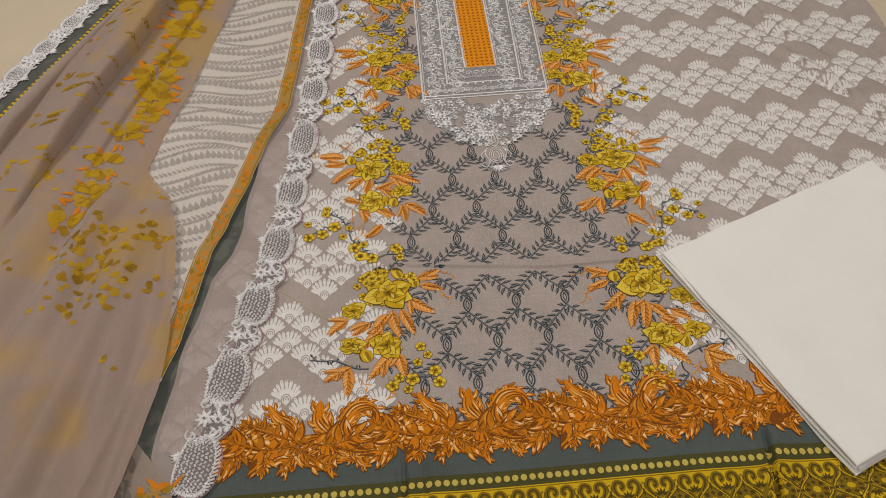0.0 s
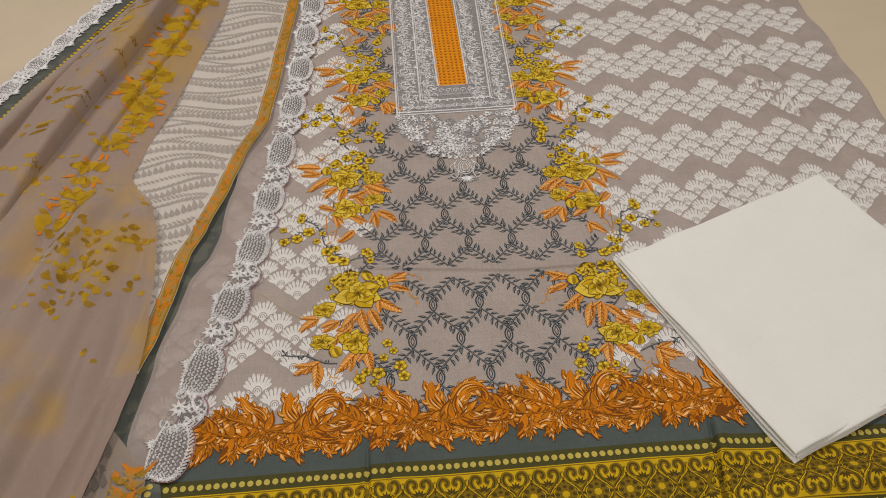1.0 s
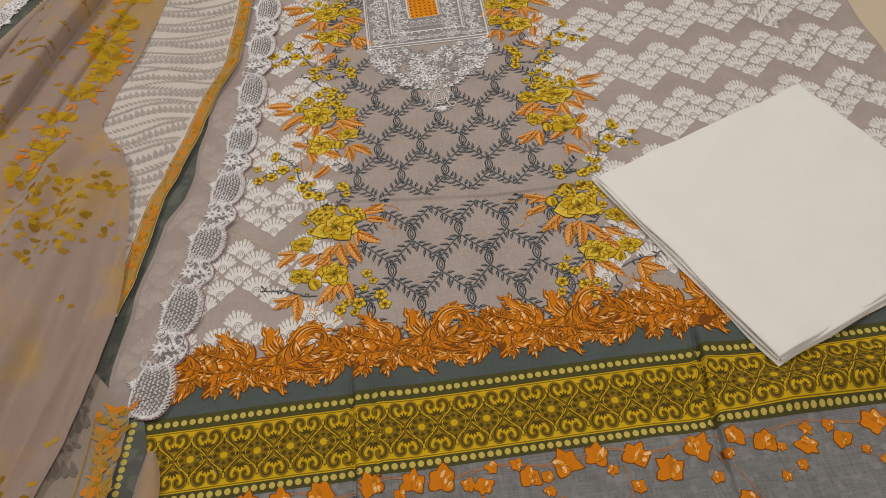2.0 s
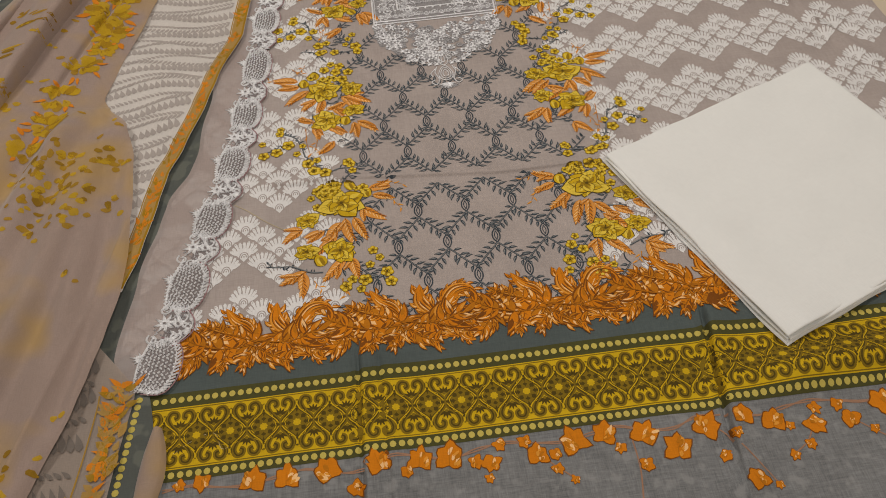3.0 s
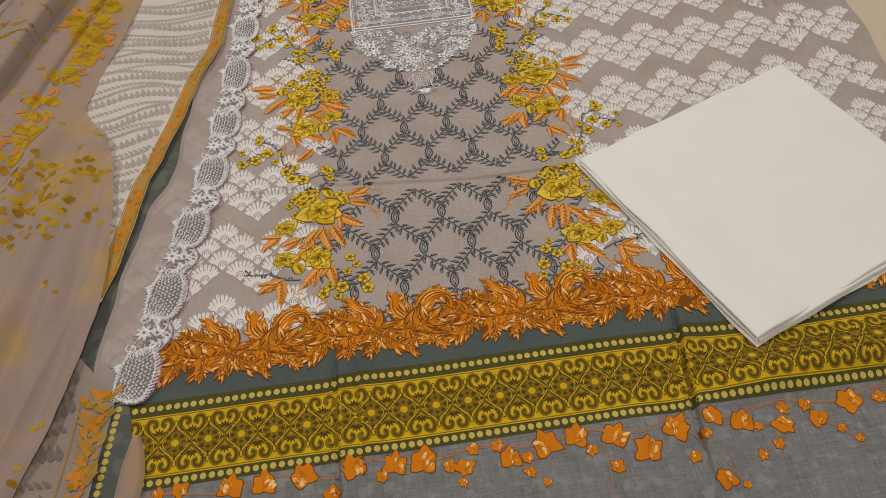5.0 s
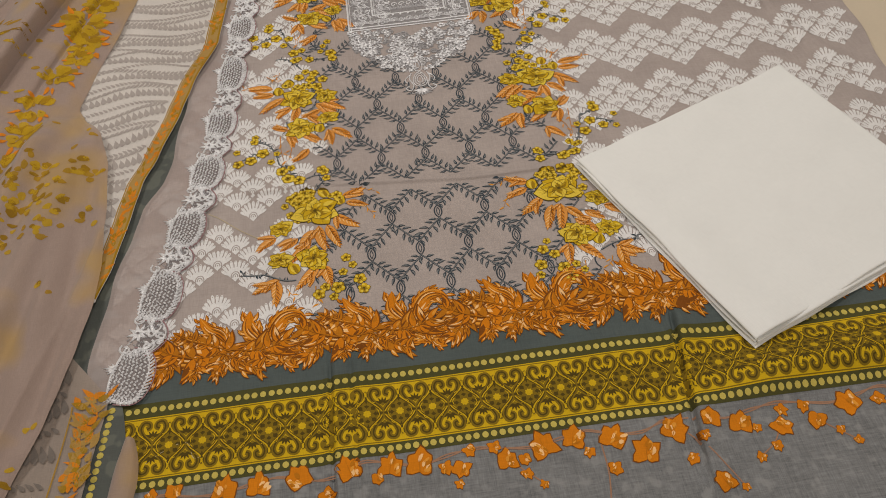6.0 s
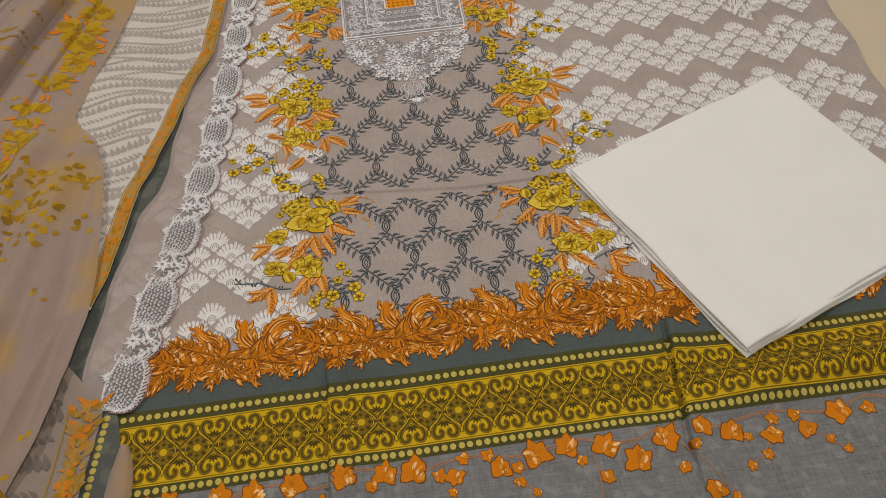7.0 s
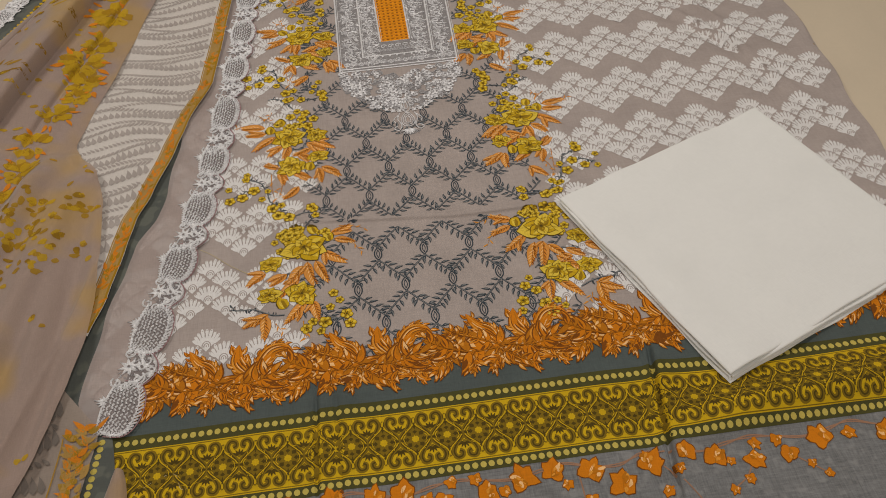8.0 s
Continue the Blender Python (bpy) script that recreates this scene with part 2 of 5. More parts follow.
    def petal(self, x, y, ang, length, width, mat, lift, broad=0.35, n=10, bend=0.0):
        """A round-ended petal that starts at x, y; broad: how far the widest part lies towards the tip."""
        ca, sa = math.cos(ang), math.sin(ang)
        pts = []
        for j in range(n):
            t = 2 * math.pi * j / n
            a = length * (0.5 - 0.5 * math.cos(t))
            b = width / 2 * math.sin(t) * (1 + broad * (-math.cos(t))) + bend * length * (a / length) ** 2
            b *= 1 + self.uneven * random.uniform(-1, 1)
            a *= 1 + 0.5 * self.uneven * random.uniform(-1, 1)
            pts.append((x + a * ca - b * sa, y + a * sa + b * ca))
        self.poly(pts, mat, lift)

    def build(self, name, parent, label="", kind=""):
        ob = link_mesh(name, self.v, self.f, self.m, self.i, parent, label)
        if kind:
            tagged(ob, kind=kind)
        return ob


# ---------------------------------------------------------------- the room
def box_part(name, x0, x1, y0, y1, z0, z1, mat, label, category):
    bm = bmesh.new()
    bmesh.ops.create_cube(bm, size=1)
    for v in bm.verts:
        v.co = ((x0 + x1) / 2 + v.co.x * (x1 - x0), (y0 + y1) / 2 + v.co.y * (y1 - y0), (z0 + z1) / 2 + v.co.z * (z1 - z0))
    me = bpy.data.meshes.new(name)
    bm.to_mesh(me)
    bm.free()
    me.materials.append(M[mat])
    return tagged(new(name, me), label, category, kind="structure")


FLOOR = -0.008
box_part("floor", -2.6, 2.8, -2.0, 3.6, FLOOR - 0.1, FLOOR, "floor", "plain beige polished stone floor", "floor")
# Ceiling and walls are unseen, added to close the room and bounce light.
box_part("ceiling", -2.6, 2.8, -2.0, 3.6, 2.66, 2.76, "plaster", "plain cream plaster ceiling out of view, added to close the room", "ceiling")
box_part("wall_north", -2.6, 2.8, 3.6, 3.72, FLOOR - 0.1, 2.76, "plaster", "plain cream plaster wall out of view, added to close the room", "wall")
box_part("wall_south", -2.6, 2.8, -2.12, -2.0, FLOOR - 0.1, 2.76, "plaster", "plain cream plaster wall out of view, added to close the room", "wall")
box_part("wall_east", 2.8, 2.92, -2.12, 3.72, FLOOR - 0.1, 2.76, "plaster", "plain cream plaster wall out of view, added to close the room", "wall")
box_part("wall_west", -2.72, -2.6, -2.12, 3.72, FLOOR - 0.1, 2.76, "plaster", "plain cream plaster wall out of view, added to close the room", "wall")

# ---------------------------------------------------------------- the shirt piece
CLOTH = pose(0.14, 1.11, 0, 0, 0, 4.5)          # cloth coordinates: u across, v up the length of the shirt
FOLD = -0.236


def bell(d, w):
    return math.exp(-(d / w) ** 2)


def shirt_z(u, v):
    """Height of the laid-out shirt cloth: soft waves, press creases, the tuck across the front."""
    z = 0.0016 * noise.noise((u * 6, v * 6, 1.3)) + 0.0005 * noise.noise((u * 15, v * 15, 4.1))
    line = FOLD - 0.006 + 0.030 * min(1, max(0, (0.06 - u) / 0.26))
    if -0.42 < u < 0.5:
        fade = min(1, (u + 0.42) / 0.1, (0.5 - u) / 0.15)
        d = v - line
        step = 0.5 + 0.5 * math.tanh(d / 0.0022)
        z += fade * (0.0046 * step * math.exp(-max(0, d) / 0.05) - 0.0010 * (1 - step) * math.exp(min(0, d) / 0.02))
    for u0, amp, slope in ((-0.219, 0.0045, 0.03), (0.316, 0.0080, 0.13), (-0.186, 0.0020, 0.0)):
        low = min(1.0, max(0.0, (-0.57 - v) / 0.03))
        d = u - u0 - slope * (v + 0.65)
        z += amp * low * (0.9 * bell(d, 0.022) - 1.5 * bell(d, 0.0036))
        z += amp * low * (0.75 * math.tanh(d / 0.011) * bell(d, 0.06) - 0.45 * bell(d + 0.012, 0.011)) + 0.25 * amp * (1 - low) * bell(d, 0.035) * bell(v + 0.58, 0.12)
    z += 0.0007 * bell(u + 0.19 + 0.02 * v, 0.03) + 0.0007 * bell(u - 0.20, 0.03)
    z += 0.0030 * bell(v - 0.70 - 0.1 * u, 0.02) * bell(u - 0.6, 0.25)
    # loose waves by the hem below the folded cloth
    if u > 0.3:
        s = min(1, (u - 0.3) / 0.12)
        z += 0.027 * s * bell(v + 0.722 - 0.10 * (u - 0.4), 0.034) - 0.004 * s * bell(v + 0.645 - 0.1 * (u - 0.4), 0.03)
    # crumples in the sleeve and back part
    for cu, cv, ang, ln, amp in ((0.70, 0.42, -1.15, 0.20, 0.006), (0.74, 0.24, -1.0, 0.16, 0.005), (0.58, 0.30, -0.15, 0.16, 0.003), (0.80, 0.10, -1.2, 0.18, 0.004)):
        du, dv = u - cu, v - cv
        a, b = du * math.cos(ang) + dv * math.sin(ang), -du * math.sin(ang) + dv * math.cos(ang)
        z += 1.7 * amp * bell(a, ln) * (bell(b, 0.011) - 0.6 * bell(b + 0.024, 0.014) + 0.4 * bell(b - 0.05, 0.02))
    if u > 0.86:
        z += 0.004 * (u - 0.86) / 0.08
    return max(z, -0.0055)


CREASE_COLUMNS = [c + 0.0018 * k for c in (-0.219, -0.186, 0.316) for k in range(-11, 12)]


def right_edge(v):
    return 0.935 + 0.012 * math.sin(v * 5) + 0.004 * math.sin(v * 31)


shirt = thing("unstitched_shirt", "grey-mauve printed lawn shirt piece spread flat on the floor", "dress fabric", CLOTH)


def shirt_cloth():
    rows = sorted(set([-1.06 + 0.007 * k for k in range(300)]) | {-0.757, -0.535, *[FOLD - 0.016 + 0.0015 * k for k in range(34)]})
    cols = [-0.72 + 0.007 * k for k in range(237)]
    us = sorted(set(cols) | set(CREASE_COLUMNS))
    verts, faces, idx = [], [], []
    for v in rows:
        e = right_edge(v)
        for u in us:
            w = -0.72 + (u + 0.72) * (e + 0.72) / (us[-1] + 0.72) if u > 0.5 else u
            if u > 0.5:
                w = 0.5 + (u - 0.5) * (e - 0.5) / (us[-1] - 0.5)
            verts.append((w, v, shirt_z(w, v)))
    n = len(us)
    for r in range(len(rows) - 1):
        mid = (rows[r] + rows[r + 1]) / 2
        k = 0 if mid > -0.535 else 1 if mid > -0.757 else 2
        for c in range(n - 1):
            faces.append((r * n + c, r * n + c + 1, (r + 1) * n + c + 1, (r + 1) * n + c))
            idx.append(k)
    ob = link_mesh("cloth", verts, faces, ["mauve", "slate", "chambray"], idx, shirt, "mauve lawn ground with slate and grey hem", True)
    return ob


shirt_cloth()


def reverse_edge():
    """The printed reverse that shows along the far side of the cloth."""
    s = Sheet(lambda u, v: -0.0045)
    s.grid(lambda v: [right_edge(v) - 0.03 + 0.0062 * k + 0.003 * math.sin(v * 13 + k) * (k > 3) for k in range(7)], [0.0 + 0.02 * k for k in range(48)], "mauve", 0.0)
    for k in range(150):
        v = rnd(0.02, 0.92)
        s.petal(right_edge(v) + rnd(-0.006, 0.004), v, rnd(1.2, 2.0), rnd(0.008, 0.018), rnd(0.003, 0.006), ("yellow", "orange", "mustard", "mauve")[k % 4], 0.001)
    s.build("reverse_edge", shirt, "turned edge with yellow flecks")


reverse_edge()


# hem bands: dots, mustard heart band, dots
def hem_band():
    made = {}
    us = sorted([-0.56 + 0.004 * k for k in range(373)] + CREASE_COLUMNS)
    for name, top, bot, mat, lift, label in (("olive_stripe", -0.616, -0.757, "olive", 0.0002, "dark olive stripe"), ("mustard_band", -0.641, -0.739, "gold", 0.0007, "mustard band")):
        s = Sheet(shirt_z)
        s.grid(us, [top + (bot - top) * k / 20 for k in range(21)], mat, lift)
        made[name] = s.build(name, shirt, label)
    for y in (-0.6435, -0.7365):
        s = Sheet(shirt_z)
        s.strip([(u, y + 0.0008) for u in us], [(u, y - 0.0008) for u in us], "bronze", 0.0012)
        s.build("band_line", made["mustard_band"])
    d = Sheet(shirt_z)
    d.flat = 0.7
    for k in range(118):
        u = -0.545 + 0.0125 * k
        d.disc(u + rnd(-0.0004, 0.0004), -0.6285, 0.0052, "dot", 0.0010, 9, 0.0, 0.92)
        d.disc(u + 0.006 + rnd(-0.0004, 0.0004), -0.7478, 0.0052, "dot", 0.0010, 9, 0.0, 0.92)
    d.build("hem_dots", made["olive_stripe"], "pale mustard printed dot rows", "stuff")
    return made


HEM = hem_band()


def spiral(x, y, r0, r1, a0, a1, n=14):
    return [(x + (r0 + (r1 - r0) * k / n) * math.cos(a0 + (a1 - a0) * k / n), y + (r0 + (r1 - r0) * k / n) * math.sin(a0 + (a1 - a0) * k / n)) for k in range(n + 1)]


def heart_motif(s, u, v, flip):
    """One scrolled heart of the hem band; flip=-1 turns it upside down."""
    for side in (-1, 1):
        pts = smooth_curve([(0, -0.035), (side * 0.0045, -0.027), (side * 0.0145, -0.015), (side * 0.0185, -0.004), (side * 0.0140, 0.0045), (side * 0.0065, 0.003), (side * 0.0050, -0.0035), (side * 0.0095, -0.006)], 4)
        s.stroke([(u + p[0], v + flip * p[1]) for p in pts], 0.0082, "bronze", 0.0012)
        s.stroke([(u + p[0] * 0.96, v + flip * p[1]) for p in pts[2:]], 0.0024, "umber", 0.0016)
        s.stroke([(u + p[0] * 1.22 + side * 0.0012, v + flip * (p[1] + 0.0005)) for p in pts[1:16]], 0.0015, "gold", 0.0018)
        s.stroke([(u + p[0] * 1.34 + side * 0.0022, v + flip * (p[1] + 0.0005)) for p in pts[3:15]], 0.0011, "umber", 0.0018)
    for a in (-1.0, -0.5, 0, 0.5, 1.0):
        s.leaf(u, v - flip * 0.021, flip * (math.pi / 2) - a * flip, 0.0125, 0.0040, "umber", 0.0016, 0, 4)
    s.disc(u, v - flip * 0.021, 0.0026, "bronze", 0.0017, 7)


def band_flower(s, u, v):
    s.poly([(u + 0.0205 * q * math.cos(a), v + 0.026 * q * math.sin(a)) for a, q in [(2 * math.pi * k / 16, 1.0 if k % 2 == 0 else 0.74) for k in range(16)]], "bronze", 0.0008)
    for k in range(8):
        a = k * math.pi / 4
        s.petal(u + 0.002 * math.cos(a), v + 0.002 * math.sin(a), a, 0.0130 + 0.002 * (k % 2), 0.0075, "umber", 0.0011 + 0.0001 * (k % 2), 0.3, 8)
        s.petal(u + 0.002 * math.cos(a + 0.39), v + 0.002 * math.sin(a + 0.39), a + 0.39, 0.0105, 0.0062, "bronze", 0.0014, 0.3, 7)
        s.petal(u, v, a + 0.2, 0.0062, 0.0036, "gold", 0.0017, 0.3, 6)
        e = a + rnd(-0.2, 0.2)
        s.stroke([(u + 0.0165 * math.cos(e - 0.25), v + 0.023 * math.sin(e - 0.25)), (u + 0.0180 * math.cos(e), v + 0.025 * math.sin(e)), (u + 0.0165 * math.cos(e + 0.25), v + 0.023 * math.sin(e + 0.25))], 0.0010, "gold", 0.0016)
    s.disc(u, v, 0.0026, "gold", 0.0019, 8)
    for sx in (-1, 1):
        s.leaf(u + sx * 0.013, v, 0 if sx > 0 else math.pi, 0.011, 0.006, "umber", 0.0015, 0, 4)
    for sy in (-1, 1):
        s.leaf(u, v + sy * 0.016, sy * math.pi / 2, 0.022, 0.0040, "umber", 0.0015, 0, 4)
        for q in (-1, 0, 1):
            s.stroke([(u + 0.004 * q - 0.0015, v + sy * (0.030 + 0.003 * q)), (u + 0.004 * q + 0.0025, v + sy * (0.030 + 0.003 * q))], 0.0013, "bronze", 0.0012)


for k in range(-1, 30):
    s = Sheet(shirt_z)
    s.flat = 0.4
    uu = -0.481 + 0.0483 * k
    heart_motif(s, uu, -0.6545, 1)
    heart_motif(s, uu, -0.7255, -1)
    band_flower(s, uu + 0.02415, -0.690)
    s.build("heart_motif", HEM["mustard_band"])


# ---------------------------------------------------------------- scalloped fan print
def fan(s, x, y, h):
    """A white fan blossom that stands on its tip at x, y: a wedge with arches and nine round-ended fingers."""
    reach = lambda a: h * (1 - 0.22 * (a / 0.72) ** 2)
    at = lambda a, q: (x + q * reach(a) * math.sin(a), y + q * reach(a) * math.cos(a))
    s.poly([(x, y)] + [at(-0.70 + 0.1 * k, 0.66) for k in range(15)], "white", 0.0005)
    for k in range(9):
        a = -0.72 + 0.18 * k
        ln = reach(a) * rnd(0.93, 1.03)
        p = (x + 0.55 * ln * math.sin(a), y + 0.55 * ln * math.cos(a))
        s.petal(*p, math.pi / 2 - a, 0.45 * ln, 0.115 * h, "white", 0.0008, 0.35, 9)
        s.disc(*at(a, 0.915), 0.021 * h, "taupe", 0.0018, 5)
        if k in (2, 4, 6):
            s.leaf(*at(a - 0.085, 0.60), math.pi / 2 - a, 0.22 * h, 0.034 * h, "taupe", 0.0018, 0, 4)
    for q, c, wd in ((0.150, 0.22, 0.034), (0.085, 0.22, 0.034)):
        s.stroke([(x + q * h * math.cos(a), y + c * h + q * 1.45 * h * math.sin(a)) for a in [math.pi * (-0.08 + 1.16 * j / 8) for j in range(9)]], h * wd, "taupe", 0.0018)
    s.stroke([(x, y + 0.20 * h), (x, y + 0.27 * h)], h * 0.035, "taupe", 0.0018)


def fan_rows(name, u_valley, period, bottoms, lo, hi, w, step, clip):
    s = Sheet(shirt_z)
    for v0, shift in bottoms:
        k0, k1 = int((lo - u_valley) / period) - 2, int((hi - u_valley) / period) + 2
        for k in range(k0, k1):
            uv = u_valley + shift + k * period
            for du, dv in ((0, 0), (0, 2), (0.25, 1), (0.25, 3), (-0.25, 1), (-0.25, 3), (0.5, 2), (0.5, 4)):
                x, y = uv + du * period + rnd(-0.001, 0.001), v0 + dv * step + rnd(-0.001, 0.001)
                if lo < x < hi and clip(x, y):
                    fan(s, x, y, w)
    ob = s.build(name, shirt, "white printed fan blossoms in zigzag rows", "stuff")
    return ob


fan_rows("fan_print", 0.432, 0.1122, [(0.157 * k - 0.002, -0.004 * k) for k in range(-5, 7)], 0.16, 0.925, 0.047, 0.0277,
         lambda x, y: y > -0.53 and x > 0.235 - 0.02 * math.sin(y * 9) and x < right_edge(y) - 0.02)
fan_rows("fan_print", -0.325, 0.112, [(0.025 + 0.154 * k, 0.004 * k) for k in range(-1, 6)], -0.62, -0.17, 0.047, 0.0277,
         lambda x, y: y > -0.14 and x < -0.225 - 0.015 * math.sin(y * 14))
fan_rows("fan_print", -0.336, 0.118, [(-0.275, 0), (-0.433, 0), (-0.589, 0)], -0.66, -0.17, 0.048, 0.0285,
         lambda x, y: -0.56 < y < -0.15 and x < -0.235)


# ---------------------------------------------------------------- lattice of leafy twigs
def twig_edge(s, a, b):
    """A double-lined twig with pairs of outlined, back-curling leaves."""
    (x0, y0), (x1, y1) = a, b
    ang, ln = math.atan2(y1 - y0, x1 - x0), math.hypot(x1 - x0, y1 - y0)
    nx, ny = -math.sin(ang), math.cos(ang)
    s.stroke([(x0 + (x1 - x0) * k / 4 + nx * 0.0007 * math.sin(k * 2.1), y0 + (y1 - y0) * k / 4) for k in range(5)], 0.0030, "ink", 0.0006)
    s.stroke([(x0 + (x1 - x0) * k / 4 + nx * 0.0007 * math.sin(k * 2.1), y0 + (y1 - y0) * k / 4) for k in range(5)], 0.0010, "ink_pale", 0.0010)
    n = 5
    for k in range(n):
        for side in (-1, 1):
            t = (k + 0.45 + 0.22 * side) / n + rnd(-0.03, 0.03)
            x, y = x0 + (x1 - x0) * t, y0 + (y1 - y0) * t
            back = side * rnd(0.75, 1.1)
            c = rnd(0.9, 1.12) * (0.82 + 0.3 * math.sin(math.pi * t))
            g, bend = ang + back, -side * rnd(0.3, 0.9)
            s.stroke([(x, y), (x + 0.004 * math.cos(g), y + 0.004 * math.sin(g))], 0.0013, "ink", 0.0007)
            lx, ly = x + 0.003 * math.cos(g), y + 0.003 * math.sin(g)
            s.leaf(lx, ly, g, 0.0148 * c, 0.0054, "ink", 0.0007, bend, 6)
            o = 0.0011 * side
            s.leaf(lx + 0.003 * math.cos(g) - o * math.sin(g), ly + 0.003 * math.sin(g) + o * math.cos(g), g, 0.0098 * c, 0.0022, "ink_pale", 0.0011, bend, 4)


def node_oval(s, x, y):
    for side in (-1, 1):
        s.stroke(smooth_curve([(x, y - 0.0155), (x + side * 0.0058, y - 0.006), (x + side * 0.0058, y + 0.006), (x, y + 0.0155)], 4), 0.0022, "ink", 0.0008)
        s.stroke(smooth_curve([(x, y - 0.010), (x + side * 0.0028, y), (x, y + 0.010)], 3), 0.0014, "ink", 0.0008)


def lattice(name, v_start, dv, count, u_start, skew, du, inside):
    s = Sheet(shirt_z)
    s.clip = inside
    for r in range(count):
        v = v_start + dv * r
        for c in range(-7, 8):
            u = u_start + skew * r + du * c + (du / 2 if r % 2 else 0)
            node_oval(s, u, v)
            sg = 1 if dv > 0 else -1
            for side in (-1, 1):
                twig_edge(s, (u, v + sg * 0.0155), (u + side * du / 2 + skew, v + dv - sg * 0.0155))
    return s.build(name, shirt, "blue-grey leafy twig lattice print")


def front_panel(u, v):
    wide = 0.225 if v < 0.22 else 0.215
    if abs(u - 0.004) > wide:
        return False
    if v > 0.243 and -0.128 < u < 0.150:
        return False
    return not (v > 0.09 and abs(u - 0.004) < 0.12 and v > 0.09 + 0.9 * max(0, abs(u - 0.004) - 0.02))


lattice("lattice_print", -0.081 - 0.0775 * 2, 0.0775, 16, -0.047 - 0.010, 0.003, 0.0833, lambda u, v: front_panel(u, v) and v > FOLD + 0.002)
lattice("lattice_print", -0.2305, -0.0780, 5, -0.051, 0.0, 0.0835, lambda u, v: abs(u - 0.0) < 0.235 and -0.54 < v < FOLD - 0.004)

# ---------------------------------------------------------------- flower sprays
UP_FLOWERS = [(-0.002, -0.01, 0.03), (-0.055, -0.012, 0.021), (-0.003, -0.099, 0.026), (-0.057, -0.077, 0.018)]
UP_BUDS = [(0.039, 0.018), (-0.039, -0.106), (0.018, 0.038)]
UP_BLOSSOMS = [(0.003, 0.114), (-0.018, 0.072), (-0.027, 0.046), (-0.052, 0.043), (-0.004, 0.056), (-0.035, 0.064), (-0.022, 0.026), (-0.039, 0.022), (-0.058, 0.151), (-0.068, 0.165), (-0.052, 0.133), (0.088, -0.123), (0.072, -0.157), (0.056, -0.184), (0.118, -0.18), (0.094, -0.174), (0.121, -0.147), (0.045, -0.163), (0.036, -0.214), (0.025, -0.236), (-0.042, -0.228), (-0.045, -0.246), (0.019, -0.208), (0.003, -0.242), (0.086, -0.111)]
UP_LEAVES = [(0.05, 0.026, 0.097, 0.036), (0.047, 0.011, 0.087, 0.008), (0.028, -0.004, 0.072, -0.039), (0.014, -0.033, 0.042, -0.061), (0.003, -0.034, 0.011, -0.074), (-0.046, -0.028, -0.088, -0.056), (-0.035, -0.032, -0.071, -0.064), (-0.044, -0.051, -0.008, -0.067), (-0.015, -0.065, -0.049, -0.091), (0.02, -0.103, 0.046, -0.084), (0.023, -0.112, 0.014, -0.148), (-0.003, -0.118, -0.037, -0.139), (-0.062, -0.111, -0.096, -0.141), (-0.055, -0.113, -0.06, -0.153), (-0.016, -0.16, 0.013, -0.189)]
UP_TWIGS = [(0.037, 0.124, 0.01, 0.112), (0.01, 0.112, -0.01, 0.081), (0.004, -0.049, -0.027, -0.049), (-0.027, -0.049, -0.044, -0.027), (0.028, -0.105, 0.024, -0.077), (0.111, -0.17, 0.088, -0.155), (0.088, -0.155, 0.065, -0.162), (0.083, -0.124, 0.056, -0.141), (0.056, -0.141, 0.041, -0.194), (0.041, -0.194, 0.023, -0.214), (0.023, -0.214, -0.005, -0.243), (-0.005, -0.243, -0.048, -0.239)]
UP_STEMS = [(0.038, -0.116, 0.03, -0.196), (0.016, -0.144, 0.028, -0.191), (0.063, 0.069, 0.028, 0.04), (0.036, 0.077, 0.046, 0.056), (0.09, 0.028, 0.111, 0.042)]
LOW_FLOWERS = [(0.002, 0.017, 0.034), (0.009, -0.091, 0.026), (0.063, -0.016, 0.019), (0.066, -0.086, 0.018)]
LOW_BUDS = [(0.043, -0.108), (-0.015, 0.059), (-0.043, 0.037)]
LOW_BLOSSOMS = [(0.058, 0.123), (0.047, 0.102), (0.027, 0.095), (-0.016, 0.117), (0.034, 0.061), (0.018, 0.064), (0.055, 0.036), (0.044, 0.052), (0.029, 0.038), (0.045, 0.013), (0.032, 0.0), (-0.046, -0.099), (-0.056, -0.116), (-0.039, -0.129), (-0.066, -0.148), (-0.071, -0.169), (-0.029, -0.16), (-0.008, -0.156), (-0.021, -0.178), (0.003, -0.169)]
LOW_LEAVES = [(0.071, -0.035, 0.103, -0.058), (0.034, -0.042, 0.062, -0.064), (-0.003, -0.019, -0.013, -0.073), (-0.018, -0.019, -0.036, -0.068), (-0.047, 0.043, -0.086, 0.058), (-0.054, 0.029, -0.089, 0.017), (-0.031, 0.003, -0.07, -0.029), (0.004, -0.028, 0.03, -0.06), (0.013, -0.057, 0.05, -0.095), (0.001, -0.108, 0.037, -0.149), (-0.01, -0.109, -0.017, -0.151), (0.067, -0.128, 0.107, -0.148), (0.073, -0.129, 0.075, -0.177), (0.042, -0.065, 0.022, -0.054)]
LOW_TWIGS = [(0.131, -0.1, 0.11, -0.112), (0.11, -0.112, 0.083, -0.118), (0.083, -0.118, 0.04, -0.133), (0.057, -0.044, 0.007, -0.039), (-0.0, -0.098, -0.013, -0.125), (-0.013, -0.125, -0.022, -0.15), (-0.022, -0.15, -0.053, -0.155), (-0.016, -0.063, -0.03, -0.078)]
